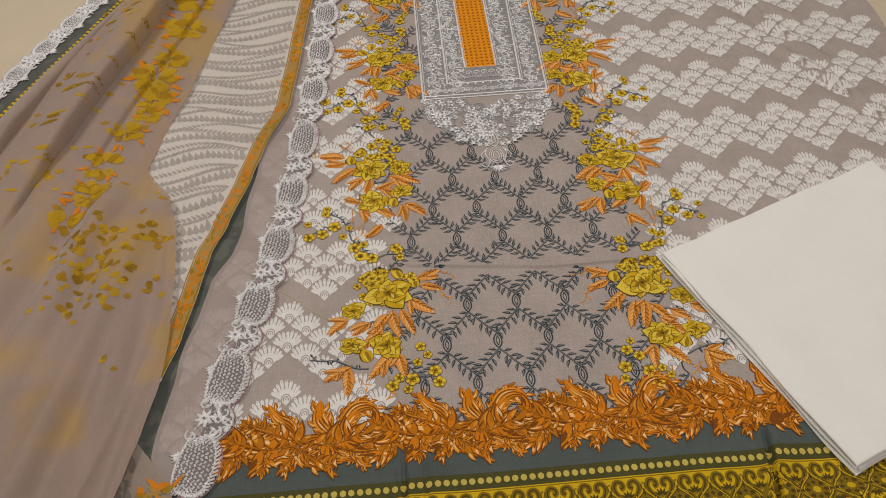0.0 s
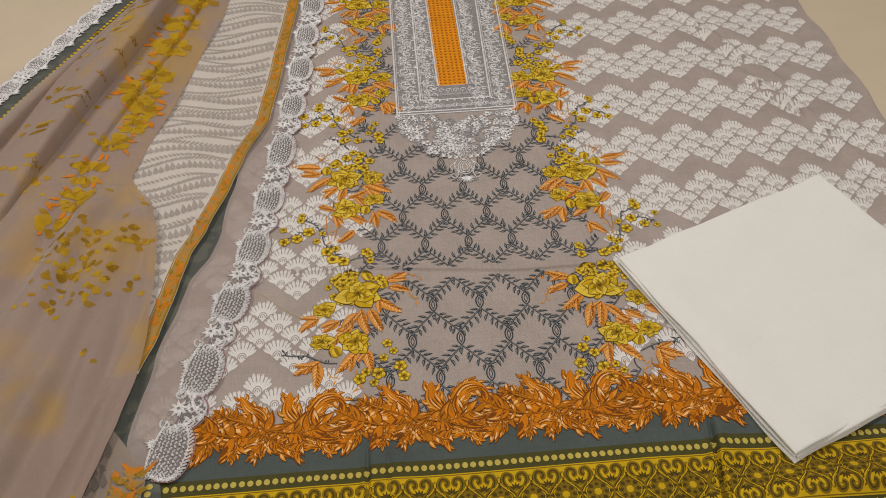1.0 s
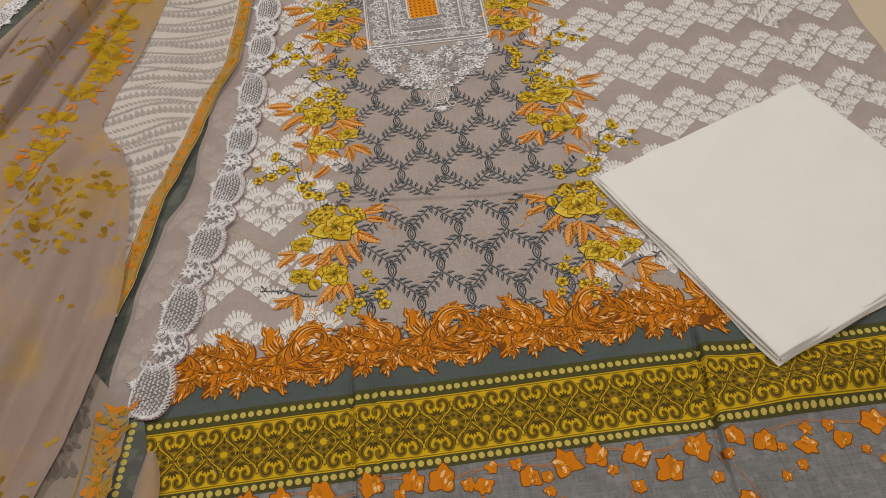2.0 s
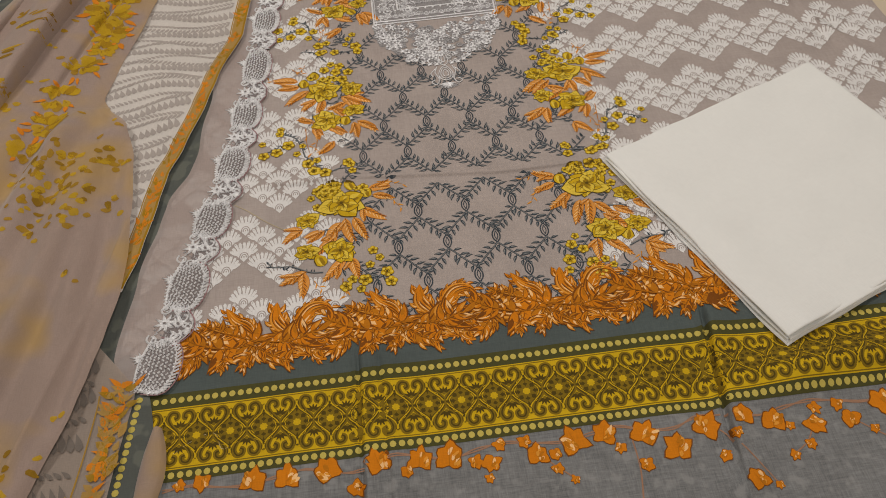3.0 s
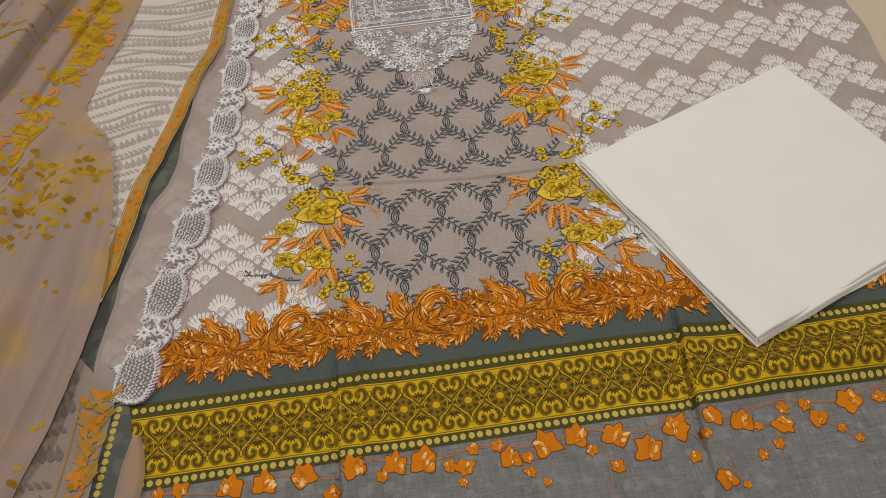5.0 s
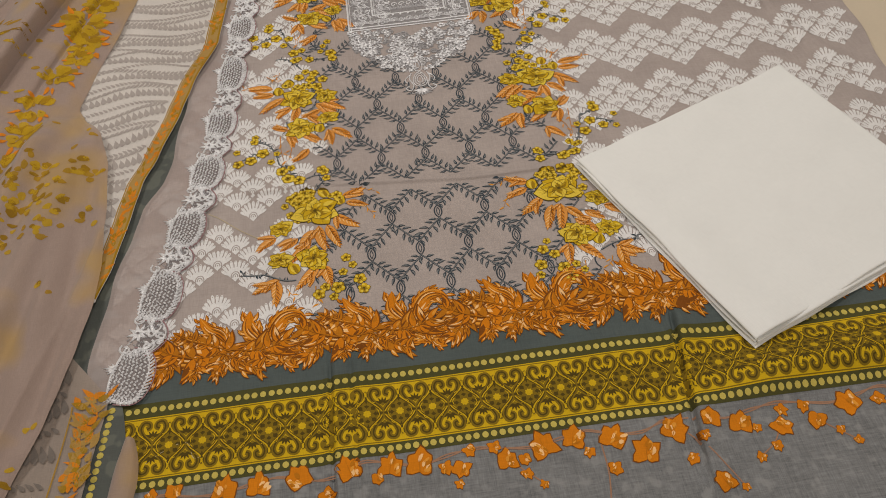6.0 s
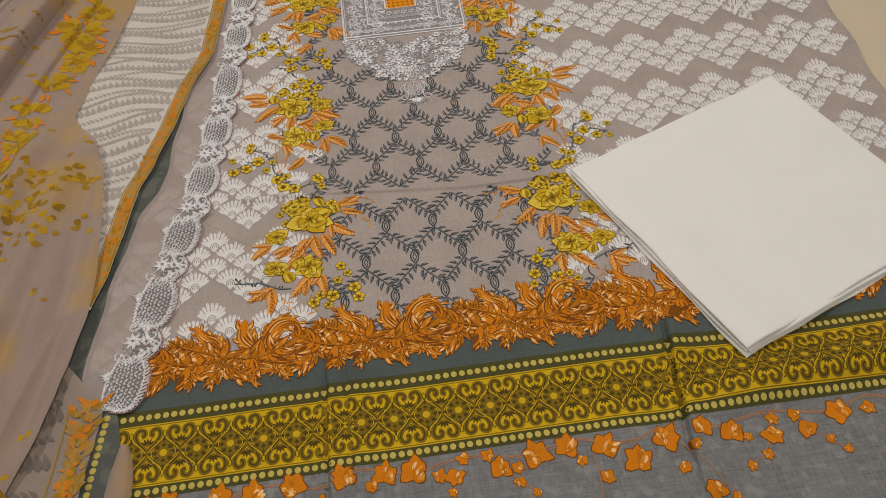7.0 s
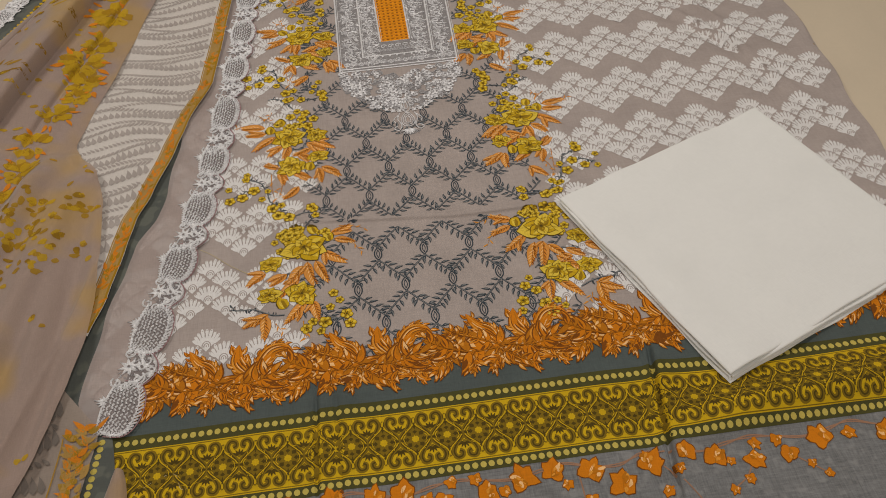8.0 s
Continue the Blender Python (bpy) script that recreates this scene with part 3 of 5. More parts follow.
LOW_STEMS = [(-0.087, 0.019, -0.104, -0.012), (-0.065, 0.061, -0.115, 0.045), (0.008, -0.151, 0.007, -0.191), (-0.003, -0.158, 0.005, -0.191), (0.055, -0.149, 0.042, -0.169)]


def big_flower(s, x, y, r, turn):
    """An open yellow flower: pointed, streaked petals in two rings round a dark heart."""
    squash = rnd(0.70, 0.85)
    for ring, n, rr, lift in ((0, 8, 1.15, 0.0014), (1, 6, 0.80, 0.0028)):
        order = list(range(n))
        random.shuffle(order)
        for i, k in enumerate(order):
            a = turn + ring * 0.5 + 2 * math.pi * k / n + rnd(-0.22, 0.22)
            ln = r * rr * rnd(0.8, 1.15) * (squash + (1 - squash) * abs(math.cos(a)))
            wd, bend, up = ln * rnd(0.70, 0.95), rnd(-0.5, 0.5), lift + 0.00016 * i
            s.leaf(x, y, a, ln * 1.03, wd * 1.07, "outline", up, bend, 9, 0.36)
            s.leaf(x, y, a, ln * 0.99, wd * 0.97, ("yellow", "yellow_hi", "yellow")[k % 3], up + 0.00004, bend, 9, 0.36)
            s.leaf(x, y, a - 0.12, ln * rnd(0.55, 0.8), wd * 0.55, "mustard", up + 0.00007, bend, 7, 0.42)
            s.leaf(x + 0.4 * ln * math.cos(a + 0.2), y + 0.4 * ln * math.sin(a + 0.2), a + 0.1, ln * 0.5, wd * 0.30, "yellow_hi", up + 0.00010, bend, 6)
            for j in range(8):
                g = rnd(-0.34, 0.34)
                s.stroke([(x + ln * q * math.cos(a + g * q), y + ln * q * math.sin(a + g * q)) for q in (rnd(0.1, 0.3), 0.55, rnd(0.7, 0.92))], rnd(0.0006, 0.0012), ("outline", "mustard", "outline", "yellow")[j % 4], up + 0.00013, True)
    for k in range(9):
        a, q = turn + 2 * math.pi * k / 9, r * rnd(0.10, 0.26)
        s.stroke([(x, y), (x + q * math.cos(a), y + q * math.sin(a))], 0.0010, "umber", 0.0040, True)
    s.disc(x, y, r * 0.08, "outline", 0.0042, 7)


def blossom(s, x, y, r):
    t = rnd(0, 6)
    for k in range(5):
        a = t + 2 * math.pi * k / 5
        s.disc(x + r * 0.55 * math.cos(a), y + r * 0.55 * math.sin(a), r * 0.52, "outline", 0.0016, 9)
    for k in range(5):
        a = t + 2 * math.pi * k / 5
        s.disc(x + r * 0.55 * math.cos(a), y + r * 0.55 * math.sin(a), r * 0.47, "yellow" if k % 3 else "mustard", 0.0018, 9)
        s.disc(x + r * 0.68 * math.cos(a + 0.2), y + r * 0.68 * math.sin(a + 0.2), r * 0.24, "yellow_hi", 0.0020, 7)
        s.stroke([(x, y), (x + r * 0.42 * math.cos(a), y + r * 0.42 * math.sin(a))], r * 0.08, "mustard", 0.0022)
    s.disc(x, y, r * 0.20, "umber", 0.0024, 6)
    for k in range(6):
        a = t + 0.6 + 2 * math.pi * k / 6
        s.disc(x + r * 0.36 * math.cos(a), y + r * 0.36 * math.sin(a), r * 0.08, "umber", 0.0024, 5)


def bud(s, x, y, ang):
    for q, w, off, m in ((1.0, 1.0, 0, "outline"), (0.95, 0.9, 0, "yellow"), (0.8, 0.42, 0.28, "yellow_hi"), (0.75, 0.3, -0.3, "mustard")):
        s.petal(x - 0.013 * math.cos(ang), y - 0.013 * math.sin(ang), ang + off * 0.5, 0.027 * q, 0.022 * w, m, 0.0016 + 0.0005 * (1 - w), -0.1, 11)
    for j in (-0.3, 0.1, 0.35):
        s.stroke([(x - 0.012 * math.cos(ang), y - 0.012 * math.sin(ang)), (x + 0.008 * math.cos(ang + j), y + 0.008 * math.sin(ang + j))], 0.0008, "mustard", 0.0022, True)


def orange_leaf(s, x0, y0, x1, y1):
    """A long soft leaf, feathered in paler strokes from the rib outwards."""
    a, ln = math.atan2(y1 - y0, x1 - x0), math.hypot(x1 - x0, y1 - y0) * 1.15
    bend = rnd(-0.35, 0.35)
    wd = min(0.019, ln * 0.38)
    s.leaf(x0, y0, a, ln * 1.01, wd * 1.04, "rust", 0.0010, bend, 9)
    s.leaf(x0, y0, a, ln * 0.99, wd * 0.98, "peach_deep", 0.0011, bend, 9)
    n = 13
    for k in range(n):
        t = 0.08 + 0.82 * k / n
        x, y = x0 + ln * t * math.cos(a + bend * (t - 0.5) * 0.5), y0 + ln * t * math.sin(a + bend * (t - 0.5) * 0.5)
        half = wd * 0.62 * math.sin(math.pi * min(1, t * 0.85 + 0.1))
        for side in (-1, 1):
            s.leaf(x, y, a + side * rnd(0.5, 0.75), half * rnd(0.9, 1.25), wd * 0.10, ("orange_hi", "orange", "blush", "rust")[(k * 2 + (side > 0)) % 4], 0.0013, 0, 3)
    s.stroke([(x0 + ln * t * math.cos(a + bend * (t - 0.5) * 0.5), y0 + ln * t * math.sin(a + bend * (t - 0.5) * 0.5)) for t in (0, 0.3, 0.6, 0.95)], 0.0011, "rust", 0.0016, True)


def spray(cu, cv, mirror, flowers, buds, blossoms, leaves, twigs, stems):
    s = Sheet(shirt_z)
    s.uneven, s.flat = 0.16, 0.4
    w = lambda p: (cu + mirror * p[0], cv + p[1])
    for a in stems:
        (x0, y0), (x1, y1) = w(a[:2]), w(a[2:])
        mx, my = (x0 + x1) / 2 + rnd(-0.004, 0.004), (y0 + y1) / 2 + rnd(-0.004, 0.004)
        s.stroke(smooth_curve([(x0, y0), (mx, my), (x1, y1)], 4), 0.0020, "rust", 0.0009, True)
        s.stroke(smooth_curve([(x0, y0), (mx, my), (x1, y1)], 4), 0.0011, "blush", 0.0010, True)
        for q in range(3):
            t = 0.3 + 0.3 * q
            s.leaf(x0 + (x1 - x0) * t, y0 + (y1 - y0) * t, math.atan2(y1 - y0, x1 - x0) + rnd(0.5, 0.9) * (1 if q % 2 else -1), 0.012, 0.0028, "blush", 0.0010, 0, 4)
    for a in twigs:
        (x0, y0), (x1, y1) = w(a[:2]), w(a[2:])
        mx, my = (x0 + x1) / 2 + rnd(-0.005, 0.005), (y0 + y1) / 2 + rnd(-0.005, 0.005)
        c = smooth_curve([(x0, y0), (mx, my), (x1, y1)], 4)
        s.stroke(c, 0.0030, "ink", 0.0009)
        s.stroke([(p[0] + 0.0004, p[1] + 0.0006) for p in c], 0.0016, "ink_pale", 0.0011)
        for q in range(6):
            p = c[min(q, len(c) - 1)]
            s.leaf(p[0], p[1], rnd(0, 6.3), rnd(0.006, 0.012), rnd(0.002, 0.004), ("ink", "ink_pale")[q % 3 == 0], 0.0009, rnd(-0.8, 0.8), 5)
    for a in leaves:
        orange_leaf(s, *w(a[:2]), *w(a[2:]))
        for q in range(1):
            t, g = rnd(0.0, 0.4), rnd(-0.9, 0.9) + math.atan2(a[3] - a[1], a[2] - a[0])
            e = (a[0] + (a[2] - a[0]) * t, a[1] + (a[3] - a[1]) * t)
            r = rnd(0.02, 0.032)
            orange_leaf(s, *w(e), *w((e[0] + r * math.cos(g), e[1] + r * math.sin(g))))
    for x, y, r in flowers:
        big_flower(s, *w((x, y)), r * 1.08, rnd(0, 6))
    for p in buds:
        bud(s, *w(p), math.pi / 2 + mirror * rnd(-0.9, 0.2))
    for p in blossoms:
        blossom(s, *w(p), rnd(0.0068, 0.0125))
    for x, y, r in flowers[:1]:
        for q in range(9):
            a = rnd(0.7, 2.5)
            blossom(s, *w((x + r * 1.5 * math.cos(a) + rnd(-0.012, 0.012), y + r * 1.25 * math.sin(a) + rnd(-0.01, 0.01))), rnd(0.006, 0.010))
    s.build("flower_spray", shirt, "mustard blossoms with orange leaves on blue-grey twigs")


UP = (UP_FLOWERS, UP_BUDS, UP_BLOSSOMS, UP_LEAVES, UP_TWIGS, UP_STEMS)
LOW = (LOW_FLOWERS, LOW_BUDS, LOW_BLOSSOMS, LOW_LEAVES, LOW_TWIGS, LOW_STEMS)
for cu, cv, mirror, kind in ((0.24, 0.03, 1, UP), (-0.246, 0.052, -1, UP), (0.21, -0.31, 1, LOW), (-0.224, -0.287, -1, LOW),
                             (0.222, 0.375, 1, UP), (-0.215, 0.405, -1, UP), (0.225, 0.70, 1, UP), (-0.205, 0.73, -1, UP)):
    spray(cu, cv, mirror, *kind)


# ---------------------------------------------------------------- garland of orange leaves above the hem
def acanthus(s, pts, width, seed, ground="orange"):
    """A large curled leaf along a curve, streaked in three tones."""
    c = smooth_curve(pts, 6)
    n = len(c)

    def ribbon(off, wd, mat, lift, lo=0.0, hi=1.0):
        left, right = [], []
        for j in range(n):
            t = j / (n - 1)
            if not lo <= t <= hi:
                continue
            q = (t - lo) / (hi - lo)
            a, b = c[max(0, j - 1)], c[min(n - 1, j + 1)]
            d = Vector((b[0] - a[0], b[1] - a[1])).normalized()
            prof = math.sin(math.pi * min(1, 0.12 + q * 0.88)) ** 0.8
            o, h = off * width * math.sin(math.pi * t), wd * width / 2 * prof
            left.append((c[j][0] - d.y * (o + h), c[j][1] + d.x * (o + h)))
            right.append((c[j][0] - d.y * (o - h), c[j][1] + d.x * (o - h)))
        s.strip(left, right, mat, lift)

    jagged(s, pts, width, seed)
    ribbon(0, 1.14, "rust", 0.0016)
    ribbon(0, 0.96, ground, 0.0018)
    rr = random.Random(seed * 7 + 1)
    for k in range(11):
        lo = rr.uniform(0.0, 0.5)
        ribbon(-0.40 + 0.8 * (k + 0.5) / 11, rr.uniform(0.07, 0.15), ("rust", "orange_hi", "amber", "rust", "blush", "orange")[k % 6], 0.0019 + 0.00002 * k, lo, min(1.0, lo + rr.uniform(0.35, 0.6)))


def jagged(s, pts, width, seed):
    """Small pointed lobes along both sides of a curled leaf."""
    c = smooth_curve(pts, 6)
    rr = random.Random(seed * 13 + 5)
    for j in range(1, len(c) - 2):
        a = math.atan2(c[j + 1][1] - c[j][1], c[j + 1][0] - c[j][0])
        h = width * 0.42 * math.sin(math.pi * (0.12 + 0.88 * j / len(c)))
        for side in (-1, 1):
            if rr.random() < 0.55:
                x, y = c[j][0] - side * h * math.sin(a), c[j][1] + side * h * math.cos(a)
                z, g = width * rr.uniform(0.35, 0.7), a + side * rr.uniform(0.2, 0.7)
                s.leaf(x, y, g, z * 1.1, z * 0.48, "rust", 0.0015, -side * 0.6, 5)
                s.leaf(x, y, g, z, z * 0.34, ("orange", "amber", "blush")[rr.randrange(3)], 0.0023, -side * 0.6, 5)
                s.leaf(x, y, g, z * 0.7, z * 0.12, ("orange_hi", "rust")[rr.randrange(2)], 0.0025, -side * 0.6, 4)


def frond(s, pts, size, n, seed):
    """A leafy frond: a rust and orange blade, small pale lobes in pairs along its rib."""
    acanthus(s, pts, size * 0.95, seed, "amber")
    c = smooth_curve(pts, 8)
    rr = random.Random(seed)
    for k in range(n):
        t = 0.12 + 0.88 * k / n
        j = min(len(c) - 2, int(t * (len(c) - 1)))
        a = math.atan2(c[j + 1][1] - c[j][1], c[j + 1][0] - c[j][0])
        z = size * (0.92 - 0.36 * t) * rr.uniform(0.5, 1.55)
        up = 0.00012 * k
        for side in (-1, 1):
            b = a + side * rr.uniform(0.15, 1.35)
            s.leaf(c[j][0], c[j][1], b, z * 1.16, z * 0.46, "rust", 0.0024 + up, -side * 0.5, 6)
            s.leaf(c[j][0], c[j][1], b, z * 1.04, z * 0.33, ("orange", "amber", "orange")[rr.randrange(3)], 0.0025 + up, -side * 0.5, 6)
            s.leaf(c[j][0] + 0.35 * z * math.cos(b), c[j][1] + 0.35 * z * math.sin(b), b, z * rr.uniform(0.45, 0.72), z * 0.20, ("orange_hi", "blush", "amber", "orange_hi", "rust")[rr.randrange(5)], 0.0026 + up, -side * 0.4, 4)
            if rr.random() < 0.5:
                s.leaf(c[j][0] + 0.1 * z * math.cos(b), c[j][1] + 0.1 * z * math.sin(b), b + side * 0.15, z * 0.6, z * 0.10, "rust", 0.0027 + up, 0, 3)
    s.stroke(c, 0.0030, "rust", 0.0040, True)
    s.stroke(c, 0.0014, "amber", 0.0042, True)


def garland(u0):
    s = Sheet(shirt_z)
    s.clip, s.flat = (lambda u, v: u < 0.93), 0.4
    g = lambda pts: [(u0 + a, b) for a, b in pts]
    frond(s, g([(0.115, -0.545), (0.060, -0.548), (0.020, -0.535), (-0.020, -0.510)]), 0.036, 9, 1)
    frond(s, g([(0.115, -0.545), (0.075, -0.525), (0.045, -0.512), (0.018, -0.492)]), 0.026, 7, 2)
    frond(s, g([(0.110, -0.540), (0.150, -0.548), (0.178, -0.545), (0.205, -0.530)]), 0.040, 9, 3)
    frond(s, g([(0.100, -0.545), (0.120, -0.560), (0.145, -0.578), (0.165, -0.585)]), 0.030, 6, 4)
    frond(s, g([(0.060, -0.545), (0.062, -0.560), (0.058, -0.572), (0.050, -0.590)]), 0.022, 5, 5)
    frond(s, g([(0.020, -0.540), (0.012, -0.556), (0.002, -0.570), (-0.008, -0.582)]), 0.026, 6, 6)
    frond(s, g([(0.150, -0.545), (0.185, -0.560), (0.205, -0.555), (0.230, -0.548)]), 0.026, 6, 7)
    frond(s, g([(0.120, -0.550), (0.100, -0.565), (0.092, -0.575), (0.085, -0.592)]), 0.024, 5, 8)
    acanthus(s, g([(0.170, -0.545), (0.150, -0.520), (0.140, -0.500), (0.142, -0.470)]), 0.026, 1)
    acanthus(s, g([(0.165, -0.548), (0.178, -0.515), (0.195, -0.492), (0.215, -0.488), (0.232, -0.500)]), 0.026, 2)
    acanthus(s, g([(-0.005, -0.545), (-0.022, -0.560), (-0.028, -0.578), (-0.014, -0.590)]), 0.024, 3)
    acanthus(s, g([(0.110, -0.535), (0.095, -0.510), (0.075, -0.495), (0.060, -0.470)]), 0.022, 4)
    acanthus(s, g([(0.215, -0.540), (0.205, -0.560), (0.188, -0.572), (0.170, -0.574)]), 0.018, 5)
    acanthus(s, g([(0.120, -0.548), (0.160, -0.552), (0.200, -0.548), (0.235, -0.552)]), 0.016, 6)
    s.build("leaf_garland", shirt, "burnt orange acanthus leaf garland print")


for k in range(7):
    garland(-0.482 + 0.2315 * k)


# ---------------------------------------------------------------- trailing vine on the grey part
IVY = [(-0.477, -0.763, 0.01), (-0.445, -0.761, 0.014), (-0.375, -0.773, 0.021), (-0.328, -0.776, 0.021), (-0.27, -0.774, 0.022), (-0.234, -0.801, 0.014), (-0.198, -0.774, 0.022), (-0.161, -0.789, 0.011), (-0.142, -0.777, 0.02), (-0.1, -0.779, 0.025), (-0.065, -0.787, 0.012), (-0.042, -0.792, 0.016), (-0.029, -0.767, 0.011), (0.007, -0.767, 0.011), (0.023, -0.793, 0.018), (0.047, -0.792, 0.011), (0.078, -0.781, 0.024), (0.12, -0.776, 0.02), (0.14, -0.796, 0.01), (0.176, -0.784, 0.022), (0.169, -0.825, 0.012), (0.218, -0.811, 0.024), (0.267, -0.784, 0.024), (0.282, -0.827, 0.011), (0.32, -0.779, 0.018), (0.361, -0.791, 0.02), (0.426, -0.776, 0.011), (0.417, -0.799, 0.017), (0.461, -0.775, 0.011), (0.472, -0.798, 0.016), (0.529, -0.785, 0.022), (0.309, -0.874, 0.018)]
IVY_DROPS = [(-0.049, -0.814), (0.046, -0.814), (0.067, -0.833), (0.335, -0.881), (0.401, -0.828), (0.374, -0.842), (0.498, -0.819), (0.515, -0.838), (0.383, -0.798), (0.304, -0.799)]


def ivy_leaf(s, x, y, r, ang):
    """A lobed ivy leaf with ragged edge, a darker rim and pale patches along one side."""
    half = ((0, 1.15), (0.45, 0.80), (0.90, 1.0), (1.45, 0.74), (2.15, 0.92), (2.75, 0.55))
    out = [(a, q * rnd(0.86, 1.14)) for a, q in half] + [(math.pi, 0.42)] + [(-a, q * rnd(0.86, 1.14)) for a, q in reversed(half[1:])]
    pts = []
    for k, (a, q) in enumerate(out):
        b, p = out[(k + 1) % len(out)]
        b += 2 * math.pi if b < a - math.pi else 0
        pts += [(a, q), ((a + (b if abs(b - a) < 3 else a)) / 2, (q + p) / 2 * rnd(0.92, 1.06))]
    place = lambda a, b: (x + r * (a * math.cos(ang) - b * math.sin(ang)), y + r * (a * math.sin(ang) + b * math.cos(ang)))
    ring = sorted(((a + 2 * math.pi) % (2 * math.pi), q) for a, q in pts)
    for k, mat, lift in ((1.10, "rust", 0.0010), (1.0, "orange", 0.0028)):
        s.poly([place(k * q * math.cos(a), k * q * 0.92 * math.sin(a)) for a, q in ring], mat, lift)
    side = random.choice((-1, 1))
    for k in range(9):
        p = place(rnd(-0.5, 0.35), side * rnd(-0.1, 0.5))
        s.petal(*p, ang + side * rnd(0.0, 0.9), r * rnd(0.3, 0.6), r * rnd(0.14, 0.32), ("orange_hi", "blush", "amber")[k % 3], 0.0042 + 0.0003 * k, 0.2, 7)
    s.stroke([place(-0.4, 0), place(0.1, 0.03), place(0.8, 0)], r * 0.05, "amber", 0.0062, True)


def vine():
    s = Sheet(shirt_z)
    s.uneven = 0.2
    for side in (0, 0.004):
        s.stroke(smooth_curve([(-0.50 + 0.04 * k, -0.772 + side * math.cos(k * 2.3) + 0.007 * math.sin(k * 1.7)) for k in range(36)], 5), 0.0022, "vine", 0.0010)
    more = [(0.57 + 0.058 * k, -0.780 - 0.012 * (k % 3 == 1), 0.012 + 0.009 * (k % 2)) for k in range(6)]
    for u, v, r in IVY + more:
        ivy_leaf(s, u, v, r, math.pi / 2 + rnd(-0.7, 0.7) + (math.pi if r < 0.018 else 0))
    for u, v in IVY_DROPS:
        ivy_leaf(s, u, v, rnd(0.007, 0.010), -math.pi / 2 + rnd(-0.6, 0.6))
    for x0, y0, x1, y1 in ((0.023, -0.79, 0.067, -0.833), (0.158, -0.775, 0.150, -0.875), (0.285, -0.79, 0.335, -0.881), (0.417, -0.80, 0.372, -0.842), (0.472, -0.80, 0.515, -0.838)):
        s.stroke(smooth_curve([(x0, y0), ((x0 + x1) / 2 + 0.004, (y0 + y1) / 2 - 0.004), (x1, y1)], 5), 0.0022, "vine", 0.0009)
    s.build("vine_print", shirt, "orange ivy leaves on a thin trailing vine")


vine()


# ---------------------------------------------------------------- embroidered neckline
def neck():
    def z(u, v):
        return shirt_z(u, v) + 0.0004

    lf = lambda v: -0.128 + (v - 0.243) * 0.012      # outer sides, slightly spreading
    rt = lambda v: 0.138 + (v - 0.243) * 0.035
    top = 0.98
    panel = Sheet(z)
    panel.flat = 1.0
    vs = [0.243 + 0.02 * k for k in range(38)]
    n = 24
    panel.grid(lambda v: [lf(v) + (rt(v) - lf(v)) * k / n for k in range(n + 1)], vs, "silver_dim", 0.0003)
    base = panel.build("neck_panel", shirt, "grey ground of the embroidered neckline")
    for f, lo in ((lf, 0.243), (rt, 0.243), (lambda v: lf(v) + 0.055, 0.292), (lambda v: rt(v) - 0.052, 0.292), (lambda v: -0.028, 0.345), (lambda v: 0.041 + (v - 0.345) * 0.01, 0.345)):
        cord = Sheet(z)
        cord.flat = 1.0
        cord.stroke([(f(v), v) for v in [lo + (top - lo) * q / 70 for q in range(71)]], 0.0038, "silver", 0.0008, False, 0.0014)
        cord.stroke([(f(v) + 0.0048, v) for v in [lo + (top - lo) * q / 70 for q in range(71)]], 0.0016, "silver", 0.0008, False, 0.0010)
        cord.build("silver_cord", base)
    for y, a, b in ((0.243, lf(0.243), rt(0.243)), (0.292, -0.074, 0.088), (0.345, -0.028, 0.041), (0.252, lf(0.25), rt(0.25))):
        cord = Sheet(z)
        cord.flat = 1.0
        cord.stroke([(a + (b - a) * q / 24, y) for q in range(25)], 0.0030, "silver", 0.0008, False, 0.0014)
        cord.build("silver_cord", base)
    sat = Sheet(z)
    sat.flat = 1.0
    sv = [0.345 + 0.0118 * k for k in range(54)]
    for k in range(len(sv) - 1):
        for c in range(6):
            x0, x1 = -0.026 + 0.011 * c, -0.026 + 0.011 * (c + 1)
            sat.poly([(x0, sv[k]), (x1, sv[k]), (x1, sv[k + 1]), (x0, sv[k + 1])], "saffron", 0.0008, 0.0007)
            sat.disc((x0 + x1) / 2, (sv[k] + sv[k + 1]) / 2, 0.0024, "saffron_deep", 0.0018, 6, 0, 1.3)
            sat.stroke([(x0, sv[k]), (x1, sv[k])], 0.0022, "saffron", 0.0014, False, 0.0008)
    sat.build("saffron_insert", base, "saffron orange netted embroidery insert")
    # scrolls filling the two side bands and the lower band
    sc = Sheet(z)
    sc.flat = 1.0
    rr = random.Random(5)
    for f, wd in ((lambda v: lf(v) + 0.030, 0.040), (lambda v: rt(v) - 0.028, 0.036), (lambda v: -0.050, 0.034), (lambda v: 0.064 + (v - 0.345) * 0.015, 0.034)):
        v = 0.262
        k = 0
        while v < 0.96:
            x, sd = f(v), 1 if k % 2 else -1
            sc.stroke(spiral(x + sd * wd * 0.12, v, wd * 0.34, wd * 0.06, sd * 1.2, sd * 1.2 + sd * 7.5, 16), 0.0023, "silver", 0.0008, False, 0.0012)
            for q in range(5):
                a = sd * (2.2 + 0.5 * q)
                sc.leaf(x - sd * wd * 0.12, v + 0.010, a, wd * 0.34, 0.0034, "silver_mid", 0.0010, 0.3, 4, 0.45, 0.0012)
            for q in range(30):
                a = rr.choice((0, 1.57, 0.8, 2.4)) + rr.uniform(-0.2, 0.2)
                x2, y2 = x + rr.uniform(-0.5, 0.5) * wd, v + rr.uniform(0, 0.024)
